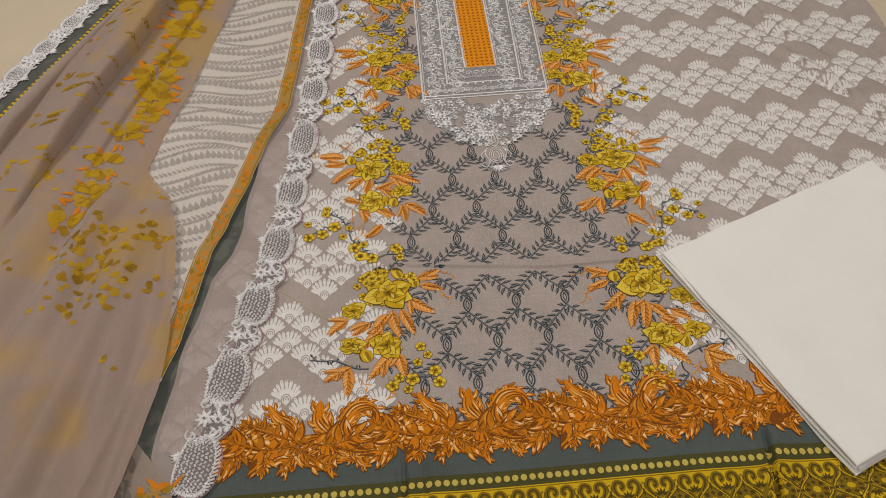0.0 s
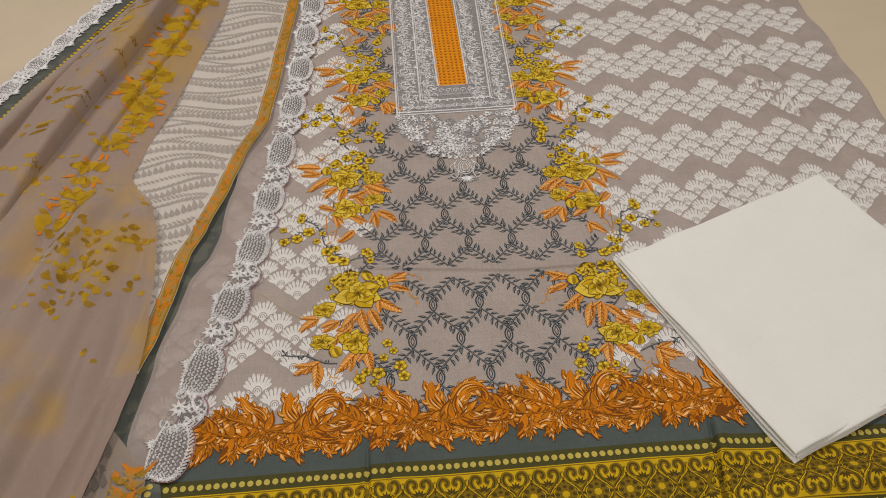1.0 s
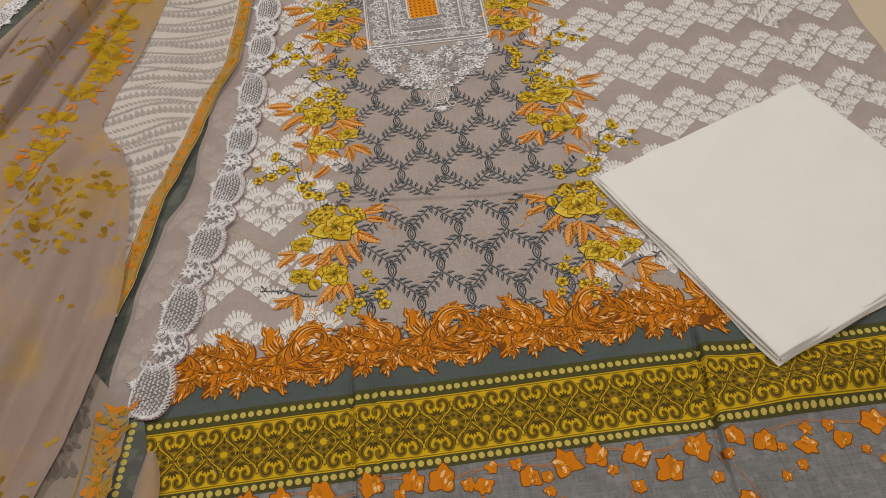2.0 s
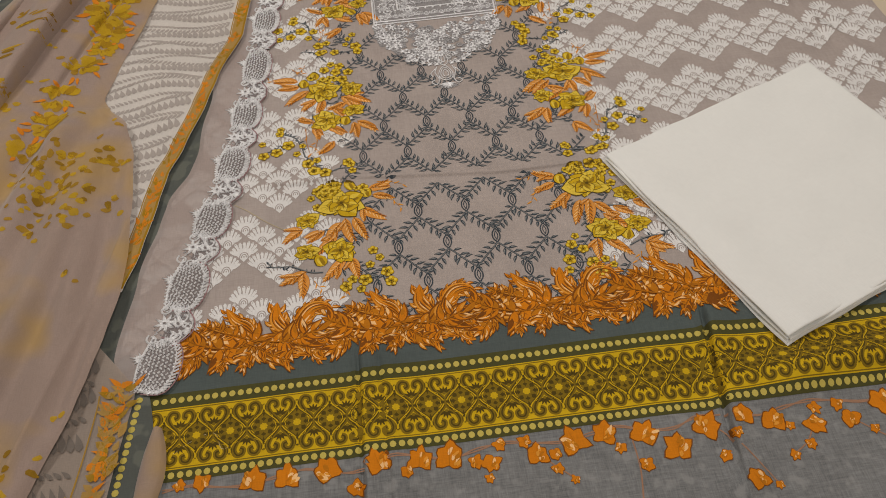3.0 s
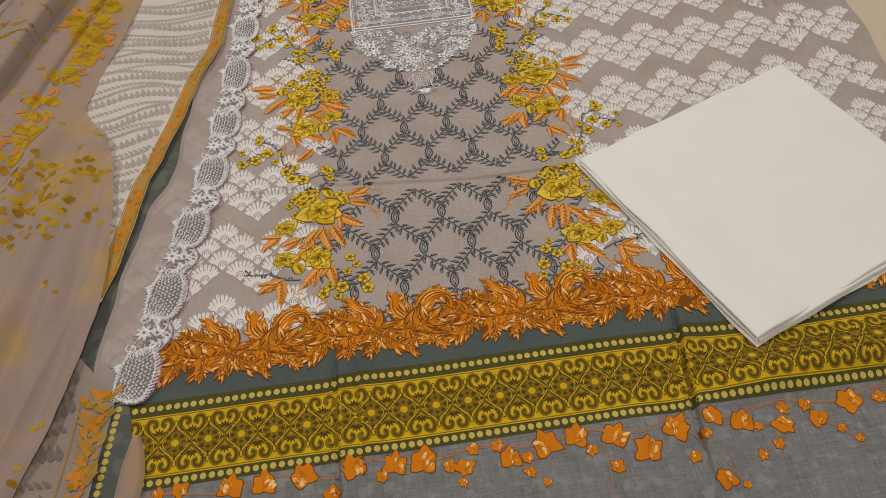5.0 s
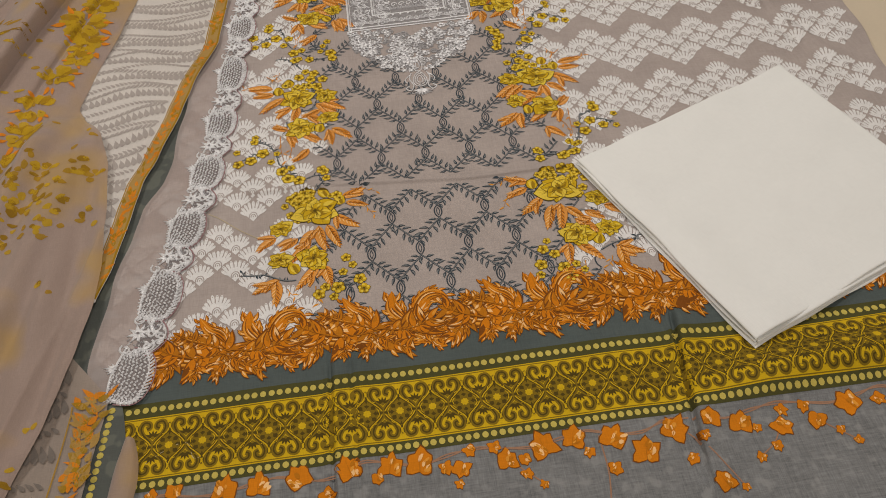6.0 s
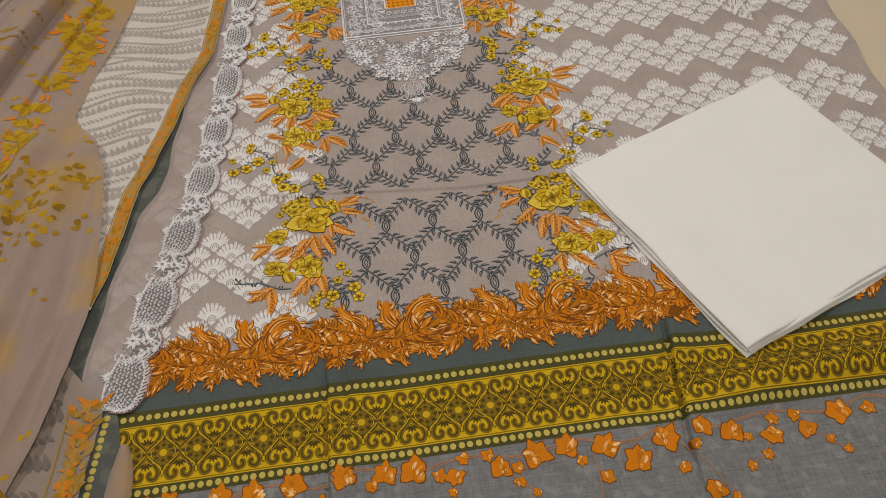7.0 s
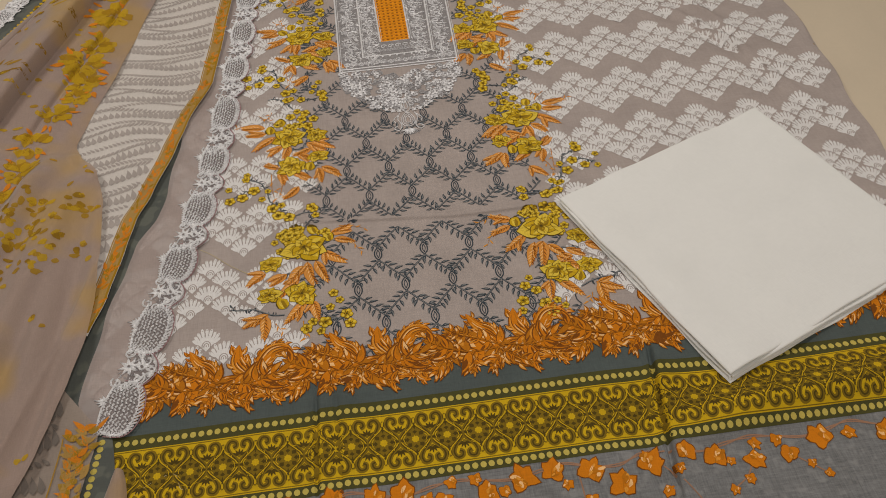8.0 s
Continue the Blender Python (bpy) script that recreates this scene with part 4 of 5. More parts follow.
                sc.stroke([(x2, y2), (x2 + 0.008 * math.cos(a), y2 + 0.008 * math.sin(a))], 0.0017, "silver_mid" if q % 3 == 0 else "silver", 0.0009, False, 0.0010)
            v += 0.0245
            k += 1
    for k in range(15):
        x = -0.112 + 0.0168 * k
        sc.stroke(spiral(x, 0.268, 0.0082, 0.0015, 0.5, 8.0 if k % 2 else -7.0, 14), 0.0022, "silver", 0.0008, False, 0.0013)
        for q in range(5):
            sc.leaf(x + 0.008, 0.262, 0.4 + 0.58 * q, 0.016, 0.0030, "silver_mid", 0.0010, 0.3, 4, 0.45, 0.0011)
        sc.leaf(x, 0.284, math.pi / 2, 0.009, 0.005, "silver", 0.0010, 0, 4, 0.45, 0.0012)
    for k in range(9):
        x = -0.062 + 0.0168 * k
        for q in range(4):
            sc.leaf(x, 0.306, 0.5 + 0.7 * q, 0.018, 0.0032, "silver_mid", 0.0010, 0.4, 4, 0.45, 0.0012)
        sc.stroke(spiral(x + 0.006, 0.325, 0.008, 0.002, 0.0, 6.5, 12), 0.0020, "silver", 0.0008, False, 0.0012)
    sc.build("scroll_embroidery", base, "silver thread scroll embroidery", "stuff")
    # the yoke: a dense crescent of silver blossoms that ends in a drop
    yk = Sheet(z)
    yk.flat = 1.0
    for k in range(470):
        u = rr.uniform(-0.128, 0.138)
        d = abs(u - 0.005)
        lo = 0.222 - 0.130 * max(0, 1 - (d / 0.136) ** 2) ** 0.6 + 0.008 * math.sin(u * 120)
        hi = 0.236 - 0.030 * max(0, 1 - d / 0.05)
        if lo > hi - 0.006:
            continue
        v = rr.uniform(lo, hi)
        a0, r = rr.uniform(0, 6.3), rr.uniform(0.006, 0.011)
        yk.disc(u, v, r * 0.8, "silver_dim", 0.0003, 7)
        if k % 3:
            yk.stroke(spiral(u, v, r * 0.8, 0.001, a0, a0 + rr.choice((-1, 1)) * rr.uniform(3, 6), 9), 0.0020, ("silver", "silver_mid")[k % 2], 0.0006 + rr.uniform(0, 0.0008), False, 0.0014)
        else:
            for q in range(5):
                a = a0 + q * 1.257
                yk.disc(u + 0.52 * r * math.cos(a), v + 0.52 * r * math.sin(a), r * 0.30, ("silver", "silver_mid", "silver")[q % 3], 0.0012, 7, 0.0016)
            yk.disc(u, v, r * 0.16, "silver_dim", 0.0022, 6)
    oval = lambda cx, cy, rx, ry: [(cx + rx * math.sin(6.2832 * q / 20) * (1 - 0.25 * math.cos(6.2832 * q / 20)), cy + ry * math.cos(6.2832 * q / 20)) for q in range(21)]
    for cx, cy, rx, ry in ((0.004, 0.056, 0.0055, 0.011), (0.004, 0.056, 0.0100, 0.0175), (0.004, 0.056, 0.0140, 0.0230), (0.004, 0.104, 0.0090, 0.022), (0.004, 0.104, 0.0035, 0.012)):
        yk.stroke(oval(cx, cy, rx, ry), 0.0021, "silver", 0.0009, False, 0.0014)
    for side in (-1, 1):
        yk.stroke(smooth_curve([(0.004 + side * 0.016, 0.078), (0.004 + side * 0.021, 0.060), (0.004 + side * 0.015, 0.038), (0.004 + side * 0.022, 0.022), (0.004 + side * 0.031, 0.030), (0.004 + side * 0.024, 0.037)], 5), 0.0026, "silver", 0.0009, False, 0.0016)
        yk.stroke(smooth_curve([(0.004 + side * 0.020, 0.072), (0.004 + side * 0.030, 0.058), (0.004 + side * 0.026, 0.046)], 5), 0.0022, "silver", 0.0009, False, 0.0014)
        for q in range(7):
            x, y = 0.004 + side * (0.016 + 0.013 * q), 0.088 + 0.0030 * q * q / 1.4
            for g in range(5):
                yk.leaf(x, y, 0.6 + g * 1.257, 0.0085, 0.0046, ("silver", "silver_mid")[g % 3 == 2], 0.0012, 0.3, 4, 0.6, 0.0016)
    for q in range(7):
        yk.leaf(0.004, 0.024, -math.pi * (0.08 + 0.14 * q), 0.019, 0.0048, "silver", 0.0012, 0, 4, 0.5, 0.0014)
        yk.stroke(spiral(0.004 - 0.018 + 0.006 * q, 0.008 + 0.002 * abs(q - 3), 0.0045, 0.001, 0, 6, 9), 0.0018, "silver_mid", 0.0009, False, 0.0012)
    yk.build("yoke_embroidery", shirt, "dense silver blossom embroidery with a drop below the neckline", "stuff")


neck()


# ---------------------------------------------------------------- the folded white trouser cloth
TROUSER_W, TROUSER_D = 0.498, 0.464
tdir = math.atan2(0.188, 0.461)
trouser = thing("folded_trouser_cloth", "plain white cambric trouser cloth folded into a thick square", "fabric", CLOTH @ pose(0.253, -0.245, 0, 0, 0, math.degrees(tdir)))


def fold_layer(z0, t, inset, seed):
    """One folded layer: a soft slab with rounded edges that sags over what lies under it. Local x along the long side, y down the other."""
    n = 46
    top, bottom = [], []
    for j in range(n + 1):
        for i in range(n + 1):
            a, b = i / n, j / n
            a, b = 0.5 - 0.5 * math.cos(math.pi * a), 0.5 - 0.5 * math.cos(math.pi * b)
            e = min(a * TROUSER_W, (1 - a) * TROUSER_W, b * TROUSER_D, (1 - b) * TROUSER_D)
            r = t * 0.9
            q = math.sqrt(max(0.0, 1 - (1 - min(1, e / r)) ** 2))
            wob = 0.0050 * noise.noise((a * 5 + seed, b * 5, 0.3))
            x = inset[0] + a * (TROUSER_W - inset[0] - inset[1]) + 0.0035 * noise.noise((b * 5, seed * 1.7, 2.0))
            y = -(inset[2] + b * (TROUSER_D - inset[2] - inset[3])) + 0.0035 * noise.noise((a * 5, seed * 1.7, 5.0))
            soft = 0.0012 * noise.noise((x * 9, y * 9, seed)) + wob
            lift = (0.0045 * bell(a * TROUSER_W - 0.035, 0.03) - 0.002 * bell(a * TROUSER_W - 0.10, 0.03)) * (1 if seed > 3 else 0.3)
            if seed > 3:
                lift += 0.0012 * bell(b - 0.52 - 0.1 * a, 0.03)
                for ca, cb, g, w, h in ((0.16, 0.25, 0.9, 0.022, 0.0022), (0.28, 0.60, 0.8, 0.03, 0.0018), (0.55, 0.30, 0.3, 0.03, 0.0014), (0.12, 0.75, 1.2, 0.02, 0.0020), (0.75, 0.78, 0.5, 0.04, 0.0022)):
                    p, o = (a - ca) * math.cos(g) + (b - cb) * math.sin(g), -(a - ca) * math.sin(g) + (b - cb) * math.cos(g)
                    lift += h * bell(p, 0.22) * (bell(o, w) - 0.5 * bell(o - 2 * w, w))
            droop = -0.004 * bell(b - 1, 0.12) * a
            zc = z0 + t / 2 + soft + lift + droop
            top.append((x, y, zc + q * t / 2))
            bottom.append((x, y, zc - q * t / 2))
    m = n + 1
    faces = []
    off = len(top)
    for j in range(n):
        for i in range(n):
            k = j * m + i
            faces.append((k + m, k + m + 1, k + 1, k))
            faces.append((off + k, off + k + 1, off + k + m + 1, off + k + m))
    ob = link_mesh("fold_layer", top + bottom, faces, ["cambric"], None, trouser, "", True)
    return ob


for q, (z0, t, inset) in enumerate(((0.0015, 0.004, (0.0, 0.0, 0.0, 0.0)), (0.005, 0.004, (0.004, 0.003, 0.002, 0.003)), (0.0085, 0.004, (0.001, 0.002, 0.003, 0.006)), (0.012, 0.004, (0.006, 0.004, 0.002, 0.003)), (0.0155, 0.0045, (0.003, 0.001, 0.0, 0.008)))):
    fold_layer(z0, t, inset, q)


# ---------------------------------------------------------------- the dupatta: drape, border, lace
def curve_at(pts, v):
    """u at height v on a polyline given as (v, u), smoothed."""
    for k in range(len(pts) - 1):
        (v0, u0), (v1, u1) = pts[k], pts[k + 1]
        if v0 >= v >= v1:
            t = (v0 - v) / (v0 - v1)
            t = t * t * (3 - 2 * t) * 0.35 + t * 0.65
            return u0 + (u1 - u0) * t
    return pts[0][1] if v > pts[0][0] else pts[-1][1]


BAND_EDGE = [(1.0, -0.335), (0.70, -0.362), (0.433, -0.388), (0.245, -0.408), (0.111, -0.456), (0.035, -0.475), (-0.091, -0.512), (-0.155, -0.536), (-0.227, -0.548), (-0.343, -0.568), (-0.42, -0.59)]
COVER_EDGE = [(1.0, -0.50), (0.70, -0.545), (0.46, -0.593), (0.335, -0.619), (0.147, -0.664), (0.075, -0.680), (0.03, -0.660), (-0.021, -0.622), (-0.109, -0.600), (-0.253, -0.588), (-0.35, -0.585), (-0.43, -0.588), (-0.513, -0.603), (-0.573, -0.617), (-0.634, -0.632), (-0.737, -0.668), (-1.05, -0.80)]
SHEER_EDGE = [(1.0, -0.40), (0.35, -0.43), (0.206, -0.448), (0.062, -0.468), (-0.019, -0.480), (-0.085, -0.486), (-0.153, -0.500), (-0.221, -0.532), (-0.274, -0.545), (-0.384, -0.569), (-0.474, -0.582), (-0.547, -0.590), (-0.62, -0.57)]
LACE_MID = [(1.0, -0.305), (0.75, -0.325), (0.40, -0.352), (0.14, -0.379), (0.0, -0.400), (-0.13, -0.417), (-0.25, -0.445), (-0.35, -0.473), (-0.45, -0.497), (-0.60, -0.537)]


def outer_edge(v):
    return -1.034 + (v - 0.418) * 0.44 if v > 0.1 else -1.174 + (v - 0.1) * 0.1


FOLD_LINES = ((-0.846, 0.075, 0.055, 0.035), (-0.945, 0.065, 0.050, 0.040), (-1.05, 0.040, 0.05, 0.05), (-0.752, 0.014, 0.030, 0.030))


def folds(u, v):
    """Deep soft folds that run up and to the right; each leans over the groove in front of it. Gives the shift across and the height."""
    s = u - 0.27 * (v - 0.2) + 0.006 * math.sin(v * 9)
    far = min(1.0, max(0.0, (v + 0.10) / 0.25))
    z = lean = 0.0
    for s0, high, left, right in FOLD_LINES:
        d = s - s0
        z += far * high * ((math.exp(d / left) if d < 0 else 0.55 * math.exp(-d / right)) * (1 - 1.05 * bell(d - 0.004, 0.008)))
        lean += far * high * 0.55 * bell(d + 0.006, 0.015)
    edge = min(1.0, max(0.0, (u - outer_edge(v) - 0.085) / 0.09))
    return lean * edge, z * edge


def cover_z(u, v):
    d = curve_at(COVER_EDGE, v) - u
    lean, up = folds(u, v)
    g = u - 0.27 * v
    z = 0.008 + (0.006 + 0.010 * (1 - math.exp(-max(0, d) / 0.05))) * min(1.0, max(0.0, (u - outer_edge(v) - 0.08) / 0.05)) + up
    z += 0.006 * noise.noise((g * 9, v * 2, 7.7)) + 0.0035 * noise.noise((g * 24, v * 3, 2.7))
    if v < 0.05:
        near = min(1, (0.05 - v) / 0.1)
        z += near * (0.004 + 0.008 * math.exp(-abs(u + 0.601 - 0.26 * (v + 0.321)) / 0.010) + 0.010 * bell(u + 0.68 - 0.22 * (v + 0.2), 0.02) + 0.016 * bell(u + 0.76 - 0.22 * (v + 0.2), 0.025))
        z += 0.008 * bell(d - 0.008, 0.016)
        for s0, lean_by, high, wide in ((-0.655, 0.10, 0.010, 0.022), (-0.715, 0.16, 0.014, 0.028), (-0.79, 0.24, 0.018, 0.030), (-0.88, 0.28, 0.022, 0.035)):
            o = u - s0 - lean_by * (v + 0.2) - 0.010 * math.sin(v * 7 + s0 * 30)
            z += near * high * (bell(o, wide) - 0.45 * bell(o - 1.7 * wide, 0.6 * wide))
        z = max(z, 0.013)
    return (u + lean, v, z)


def band_z(u, v):
    d = curve_at(BAND_EDGE, v) - u
    return 0.009 + 0.005 * bell(d - 0.012, 0.02) + 0.003 * noise.noise((u * 8, v * 6, 3.3)) + 0.0035 * math.sin(v * 19 + u * 12) * min(1, max(0, d / 0.1))


def low_z(u, v):
    return shirt_z(u, v) + 0.0044 + 0.0022 * noise.noise((u * 14, v * 6, 8.8))


def end_z(u, v):
    return 0.0085 + 0.003 * noise.noise((u * 9, v * 7, 6.1)) + 0.002 * math.sin(u * 60 + v * 12)


def green_z(u, v):
    return shirt_z(u, v) + 0.0024 + 0.001 * noise.noise((u * 8, v * 8, 1.8))


dupatta = thing("dupatta", "sheer mauve chiffon dupatta with printed bands and silver lace, loosely draped", "scarf", CLOTH)


def drape(name, left, right, v0, v1, height, mat, label, dv=0.010):
    nv, nu = int((v0 - v1) / dv) + 1, 150
    verts, faces = [], []
    for r in range(nv + 1):
        v = v0 + (v1 - v0) * r / nv
        a, b = left(v), right(v)
        for c in range(nu + 1):
            u = a + (b - a) * c / nu
            h = height(u, v)
            verts.append(h if isinstance(h, tuple) else (u, v, h))
    m = nu + 1
    for r in range(nv):
        for c in range(nu):
            k = r * m + c
            faces.append((k + m, k + m + 1, k + 1, k))
    return link_mesh(name, verts, faces, [mat], None, dupatta, label, True)


ce, be, se, lm = (lambda v: curve_at(COVER_EDGE, v)), (lambda v: curve_at(BAND_EDGE, v)), (lambda v: curve_at(SHEER_EDGE, v) + 0.002 * math.sin(v * 40)), (lambda v: curve_at(LACE_MID, v))
green_border_cloth = drape("green_border", lambda v: be(v) - 0.08 if v > -0.4 else -0.90, lambda v: se(v) + 0.006 if v > -0.6 else -0.535 + (0.03 + 0.01 * math.sin((v + 0.62) * 20)) * min(1, (-0.6 - v) / 0.1), 1.0, -1.0, green_z, "chiffon_green", "dark slate green border strip")
sheer_border_cloth = drape("sheer_border", se, lambda v: lm(v) + 0.012, 1.0, -0.605, low_z, "sheer", "see-through mauve organza border")
leaf_band_cloth = drape("leaf_band", lambda v: ce(v) - 0.06, be, 1.0, -0.42, band_z, "chiffon_white", "off-white band with grey leaf rows")
leaf_band_end = drape("leaf_band_end", lambda v: -0.95, lambda v: -0.551 - 0.14 * max(0, -0.622 - v) - 0.08 * max(0, min(1, (v + 0.60) / 0.1)), -0.50, -1.05, end_z, "band_sheer", "see-through leaf band under the drape")
drape_cloth = drape("drape", lambda v: outer_edge(v) + 0.085, ce, 1.0, -1.05, cover_z, "chiffon", "softly folded mauve chiffon with painted flowers")
green_selvedge_cloth = drape("green_selvedge", lambda v: outer_edge(v) + 0.005, lambda v: outer_edge(v) + 0.10, 1.0, 0.0, lambda u, v: 0.004, "chiffon_green", "dark green selvedge strip")


def turned_corner():
    """A small fold of the border that turns over at the lower end and shows its pale side."""
    verts, faces = [], []
    for r in range(13):
        t = r / 12
        v, half = -0.675 - 0.16 * t, 0.019 * math.sin(math.pi * min(1, 0.06 + 0.94 * t)) ** 0.7
        mid = -0.512 + 0.012 * math.sin(t * 2.4) - 0.03 * t
        for c in range(9):
            q = -1 + c / 4
            verts.append((mid + half * q, v, 0.006 + 0.009 * math.sqrt(max(0, 1 - q * q))))
    for r in range(12):
        for c in range(8):
            faces.append((r * 9 + c, (r + 1) * 9 + c, (r + 1) * 9 + c + 1, r * 9 + c + 1))
    link_mesh("turned_corner", verts, faces, ["chiffon"], None, dupatta, "", True)


turned_corner()


def leaf_band_print():
    s = Sheet(band_z)
    s.clip = lambda u, v: u > ce(v) - 0.01
    v = 0.99
    r = 0
    while v > -0.40:
        right = be(v) - 0.036
        left = ce(v) - 0.03
        kind = r % 3
        step = (0.0115, 0.0085, 0.0095)[kind]
        ln = (0.021, 0.012, 0.015)[kind]
        u = right
        ph, bow = rnd(-0.8, 0.8), rnd(0.010, 0.020)
        wave = lambda q: bow * math.sin(q * 21 + v * 7 + ph)
        while u > left:
            t = (right - u) / 0.18
            y = v + wave(u) + 0.05 * (right - u) * 0.6
            if kind == 0:
                s.leaf(u, y - ln / 2, math.pi / 2 + 0.25, ln * (1 + 0.5 * max(0, 1 - t * 2)) * rnd(0.85, 1.25), 0.0122, "leaf_grey", 0.0008, 0.3, 5, 0.6)
            elif kind == 1:
                s.leaf(u, y - ln / 2, math.pi / 2 + 0.9, ln * rnd(1.1, 1.35), 0.0060, "leaf_grey", 0.0008, 0.2, 4, 0.5)
            else:
                s.leaf(u, y + ln / 2, -math.pi / 2 - 0.8, ln * rnd(1.05, 1.3), 0.0068, "leaf_grey", 0.0008, -0.3, 4, 0.5)
            u -= step * rnd(0.9, 1.1)
        v -= (0.026, 0.0155, 0.0185)[kind]
        r += 1
    s.build("leaf_print", leaf_band_cloth, "grey painted leaf rows", "stuff")
    e = Sheet(band_z)
    vs = [0.99 - 0.012 * k for k in range(118)]
    vs = [q for q in vs if q > -0.415]
    e.strip([(be(q) - 0.030, q) for q in vs], [(be(q) - 0.0275, q) for q in vs], "wash_gold", 0.0009)
    e.grid(lambda q: [be(q) - 0.0265 + 0.0255 * k / 8 for k in range(9)], vs, "wash_tan", 0.0009)
    e.strip([(be(q) - 0.0045, q) for q in vs], [(be(q) - 0.0005, q) for q in vs], "wash_gold", 0.0012)
    for k in range(330):
        q = rnd(-0.40, 0.98)
        e.leaf(be(q) - rnd(0.008, 0.022), q, rnd(0.6, 2.4), rnd(0.010, 0.022), rnd(0.004, 0.008), rnd(0, 1) < 0.6 and "wash_orange" or "wash_gold", 0.0014, rnd(-0.5, 0.5), 5)
    e.build("band_edging", leaf_band_cloth, "orange and gold floral edging")


leaf_band_print()


def band_end_print():
    """Bold leaf rows and a painted floral edging on the end of the leaf band."""
    s = Sheet(end_z)
    s.flat = 1.0
    v, r = -0.55, 0
    while v > -1.03:
        right = -0.612 - 0.14 * max(0, -0.622 - v)
        for k in range(22):
            u = right - 0.0115 * k
            y = v + 0.012 * math.sin(u * 22 + r) - 0.25 * (right - u)
            if r % 2:
                s.leaf(u, y, math.pi / 2 + 0.9, 0.018, 0.0065, "leaf_dark", 0.0022, 0.2, 5, 0.5)
            else:
                s.leaf(u, y - 0.012, math.pi / 2 + 0.3, 0.036 * rnd(0.85, 1.1), 0.0112, "leaf_dark", 0.0022, 0.3, 5, 0.6)
        v -= (0.042, 0.026)[r % 2]
        r += 1
    s.build("leaf_print", leaf_band_end, "grey painted leaf rows", "stuff")
    e = Sheet(end_z)
    e.uneven, e.flat = 0.2, 1.0
    edge = lambda q: -0.551 - 0.14 * max(0, -0.622 - q)
    vs = [-0.61 - 0.012 * k for k in range(36)]
    e.strip([(edge(q) - 0.052, q) for q in vs], [(edge(q) - 0.0495, q) for q in vs], "wash_gold", 0.0022)
    for k in range(170):
        q = rnd(-1.02, -0.60)
        e.leaf(edge(q) - abs(random.gauss(0.022, 0.010)), q, rnd(0.3, 2.8), rnd(0.012, 0.030), rnd(0.006, 0.012), ("wash_tan", "wash_gold", "wash_tan", "wash_orange")[k % 4], 0.0026, rnd(-0.6, 0.6), 6)
    e.build("band_edging", leaf_band_end, "orange and gold floral edging")


band_end_print()


def painted_flower(s, x, y, r, turn):
    """A loose brushed flower: many short overlapping petals, darker strokes, a few orange sepals."""
    s.uneven = 0.2
    for k in range(22):
        a, q = turn + rnd(0, 6.3), r * rnd(0.0, 0.45)
        px, py = x + q * math.cos(a), y + 1.15 * q * math.sin(a)
        s.petal(px, py, a + rnd(-0.7, 0.7), r * rnd(0.42, 0.70), r * rnd(0.32, 0.52), ("wash_yellow", "wash_gold", "wash_yellow")[k % 3], 0.0010 + 0.00018 * k, 0.3, 11)
        if k % 2:
            s.leaf(px, py, a + rnd(-0.6, 0.6), r * rnd(0.15, 0.35), r * rnd(0.05, 0.12), "wash_brown", 0.0011 + 0.00018 * k, rnd(-0.6, 0.6), 5)
    for k in range(4):
        a = turn + rnd(0, 6.3)
        s.leaf(x + r * 0.7 * math.cos(a), y + r * 0.8 * math.sin(a), a + rnd(-0.5, 0.5), r * rnd(0.35, 0.65), r * rnd(0.15, 0.28), "wash_orange", 0.0052, rnd(-0.7, 0.7), 6)


def drape_print():
    for x, y, r in ((-0.700, 0.345, 0.055), (-0.675, 0.415, 0.045), (-0.690, 0.275, 0.045), (-0.735, 0.175, 0.042), (-0.765, 0.085, 0.042), (-0.775, 0.005, 0.042), (-0.805, -0.06, 0.036), (-0.66, 0.53, 0.055), (-0.645, 0.63, 0.050), (-0.62, 0.74, 0.055), (-0.60, 0.84, 0.05), (-0.70, 0.23, 0.030)):
        s = Sheet(cover_z)
        s.clip = lambda u, v: u < ce(v) - 0.004
        painted_flower(s, x, y, r, rnd(0, 6))
        s.build("painted_flower", drape_cloth, "yellow and orange painted flower")
    s = Sheet(cover_z)
    s.clip = lambda u, v: u < ce(v) - 0.006
    s.uneven = 0.25
    for k in range(330):
        if k < 150:
            x, y = random.gauss(-0.695, 0.055), random.gauss(-0.19, 0.11)
        elif k < 200:
            x, y = random.gauss(-0.63, 0.045), random.gauss(-0.72, 0.05)
        else:
            y = rnd(0.0, 0.85)
            x = -0.86 + 0.27 * (y - 0.2) + random.gauss(0, 0.05)
        if k < 150 and k % 3 == 0:
            hx, hy = x, y
        if k < 150 and k % 3:
            x, y = hx + rnd(-0.026, 0.026), hy + rnd(-0.03, 0.03)
        s.petal(x, y, rnd(-0.6, 1.6), rnd(0.009, 0.020), rnd(0.007, 0.014), ("wash_yellow", "wash_gold", "wash_yellow", "wash_gold", "wash_brown")[k % 5], 0.0010, rnd(-0.3, 0.3), 9)
    s.build("scattered_petals", drape_cloth, "loose yellow painted petals", "stuff")
    d = Sheet(green_z)
    for k in range(34):
        v = -0.622 - 0.0118 * k
        d.disc(-0.544 - 0.14 * (-0.622 - v), v, 0.0052, "dot", 0.0008, 8)
    d.build("border_dots", green_border_cloth, "rows of gold dots on the green border", "stuff")
    g = Sheet(lambda u, v: 0.006)
    for k in range(70):
        v = 0.06 + 0.0125 * k
        g.disc(outer_edge(v) + 0.074, v, 0.0048, "gold", 0.0008, 8)
    g.build("selvedge_dots", green_selvedge_cloth, "row of gold dots", "stuff")


drape_print()


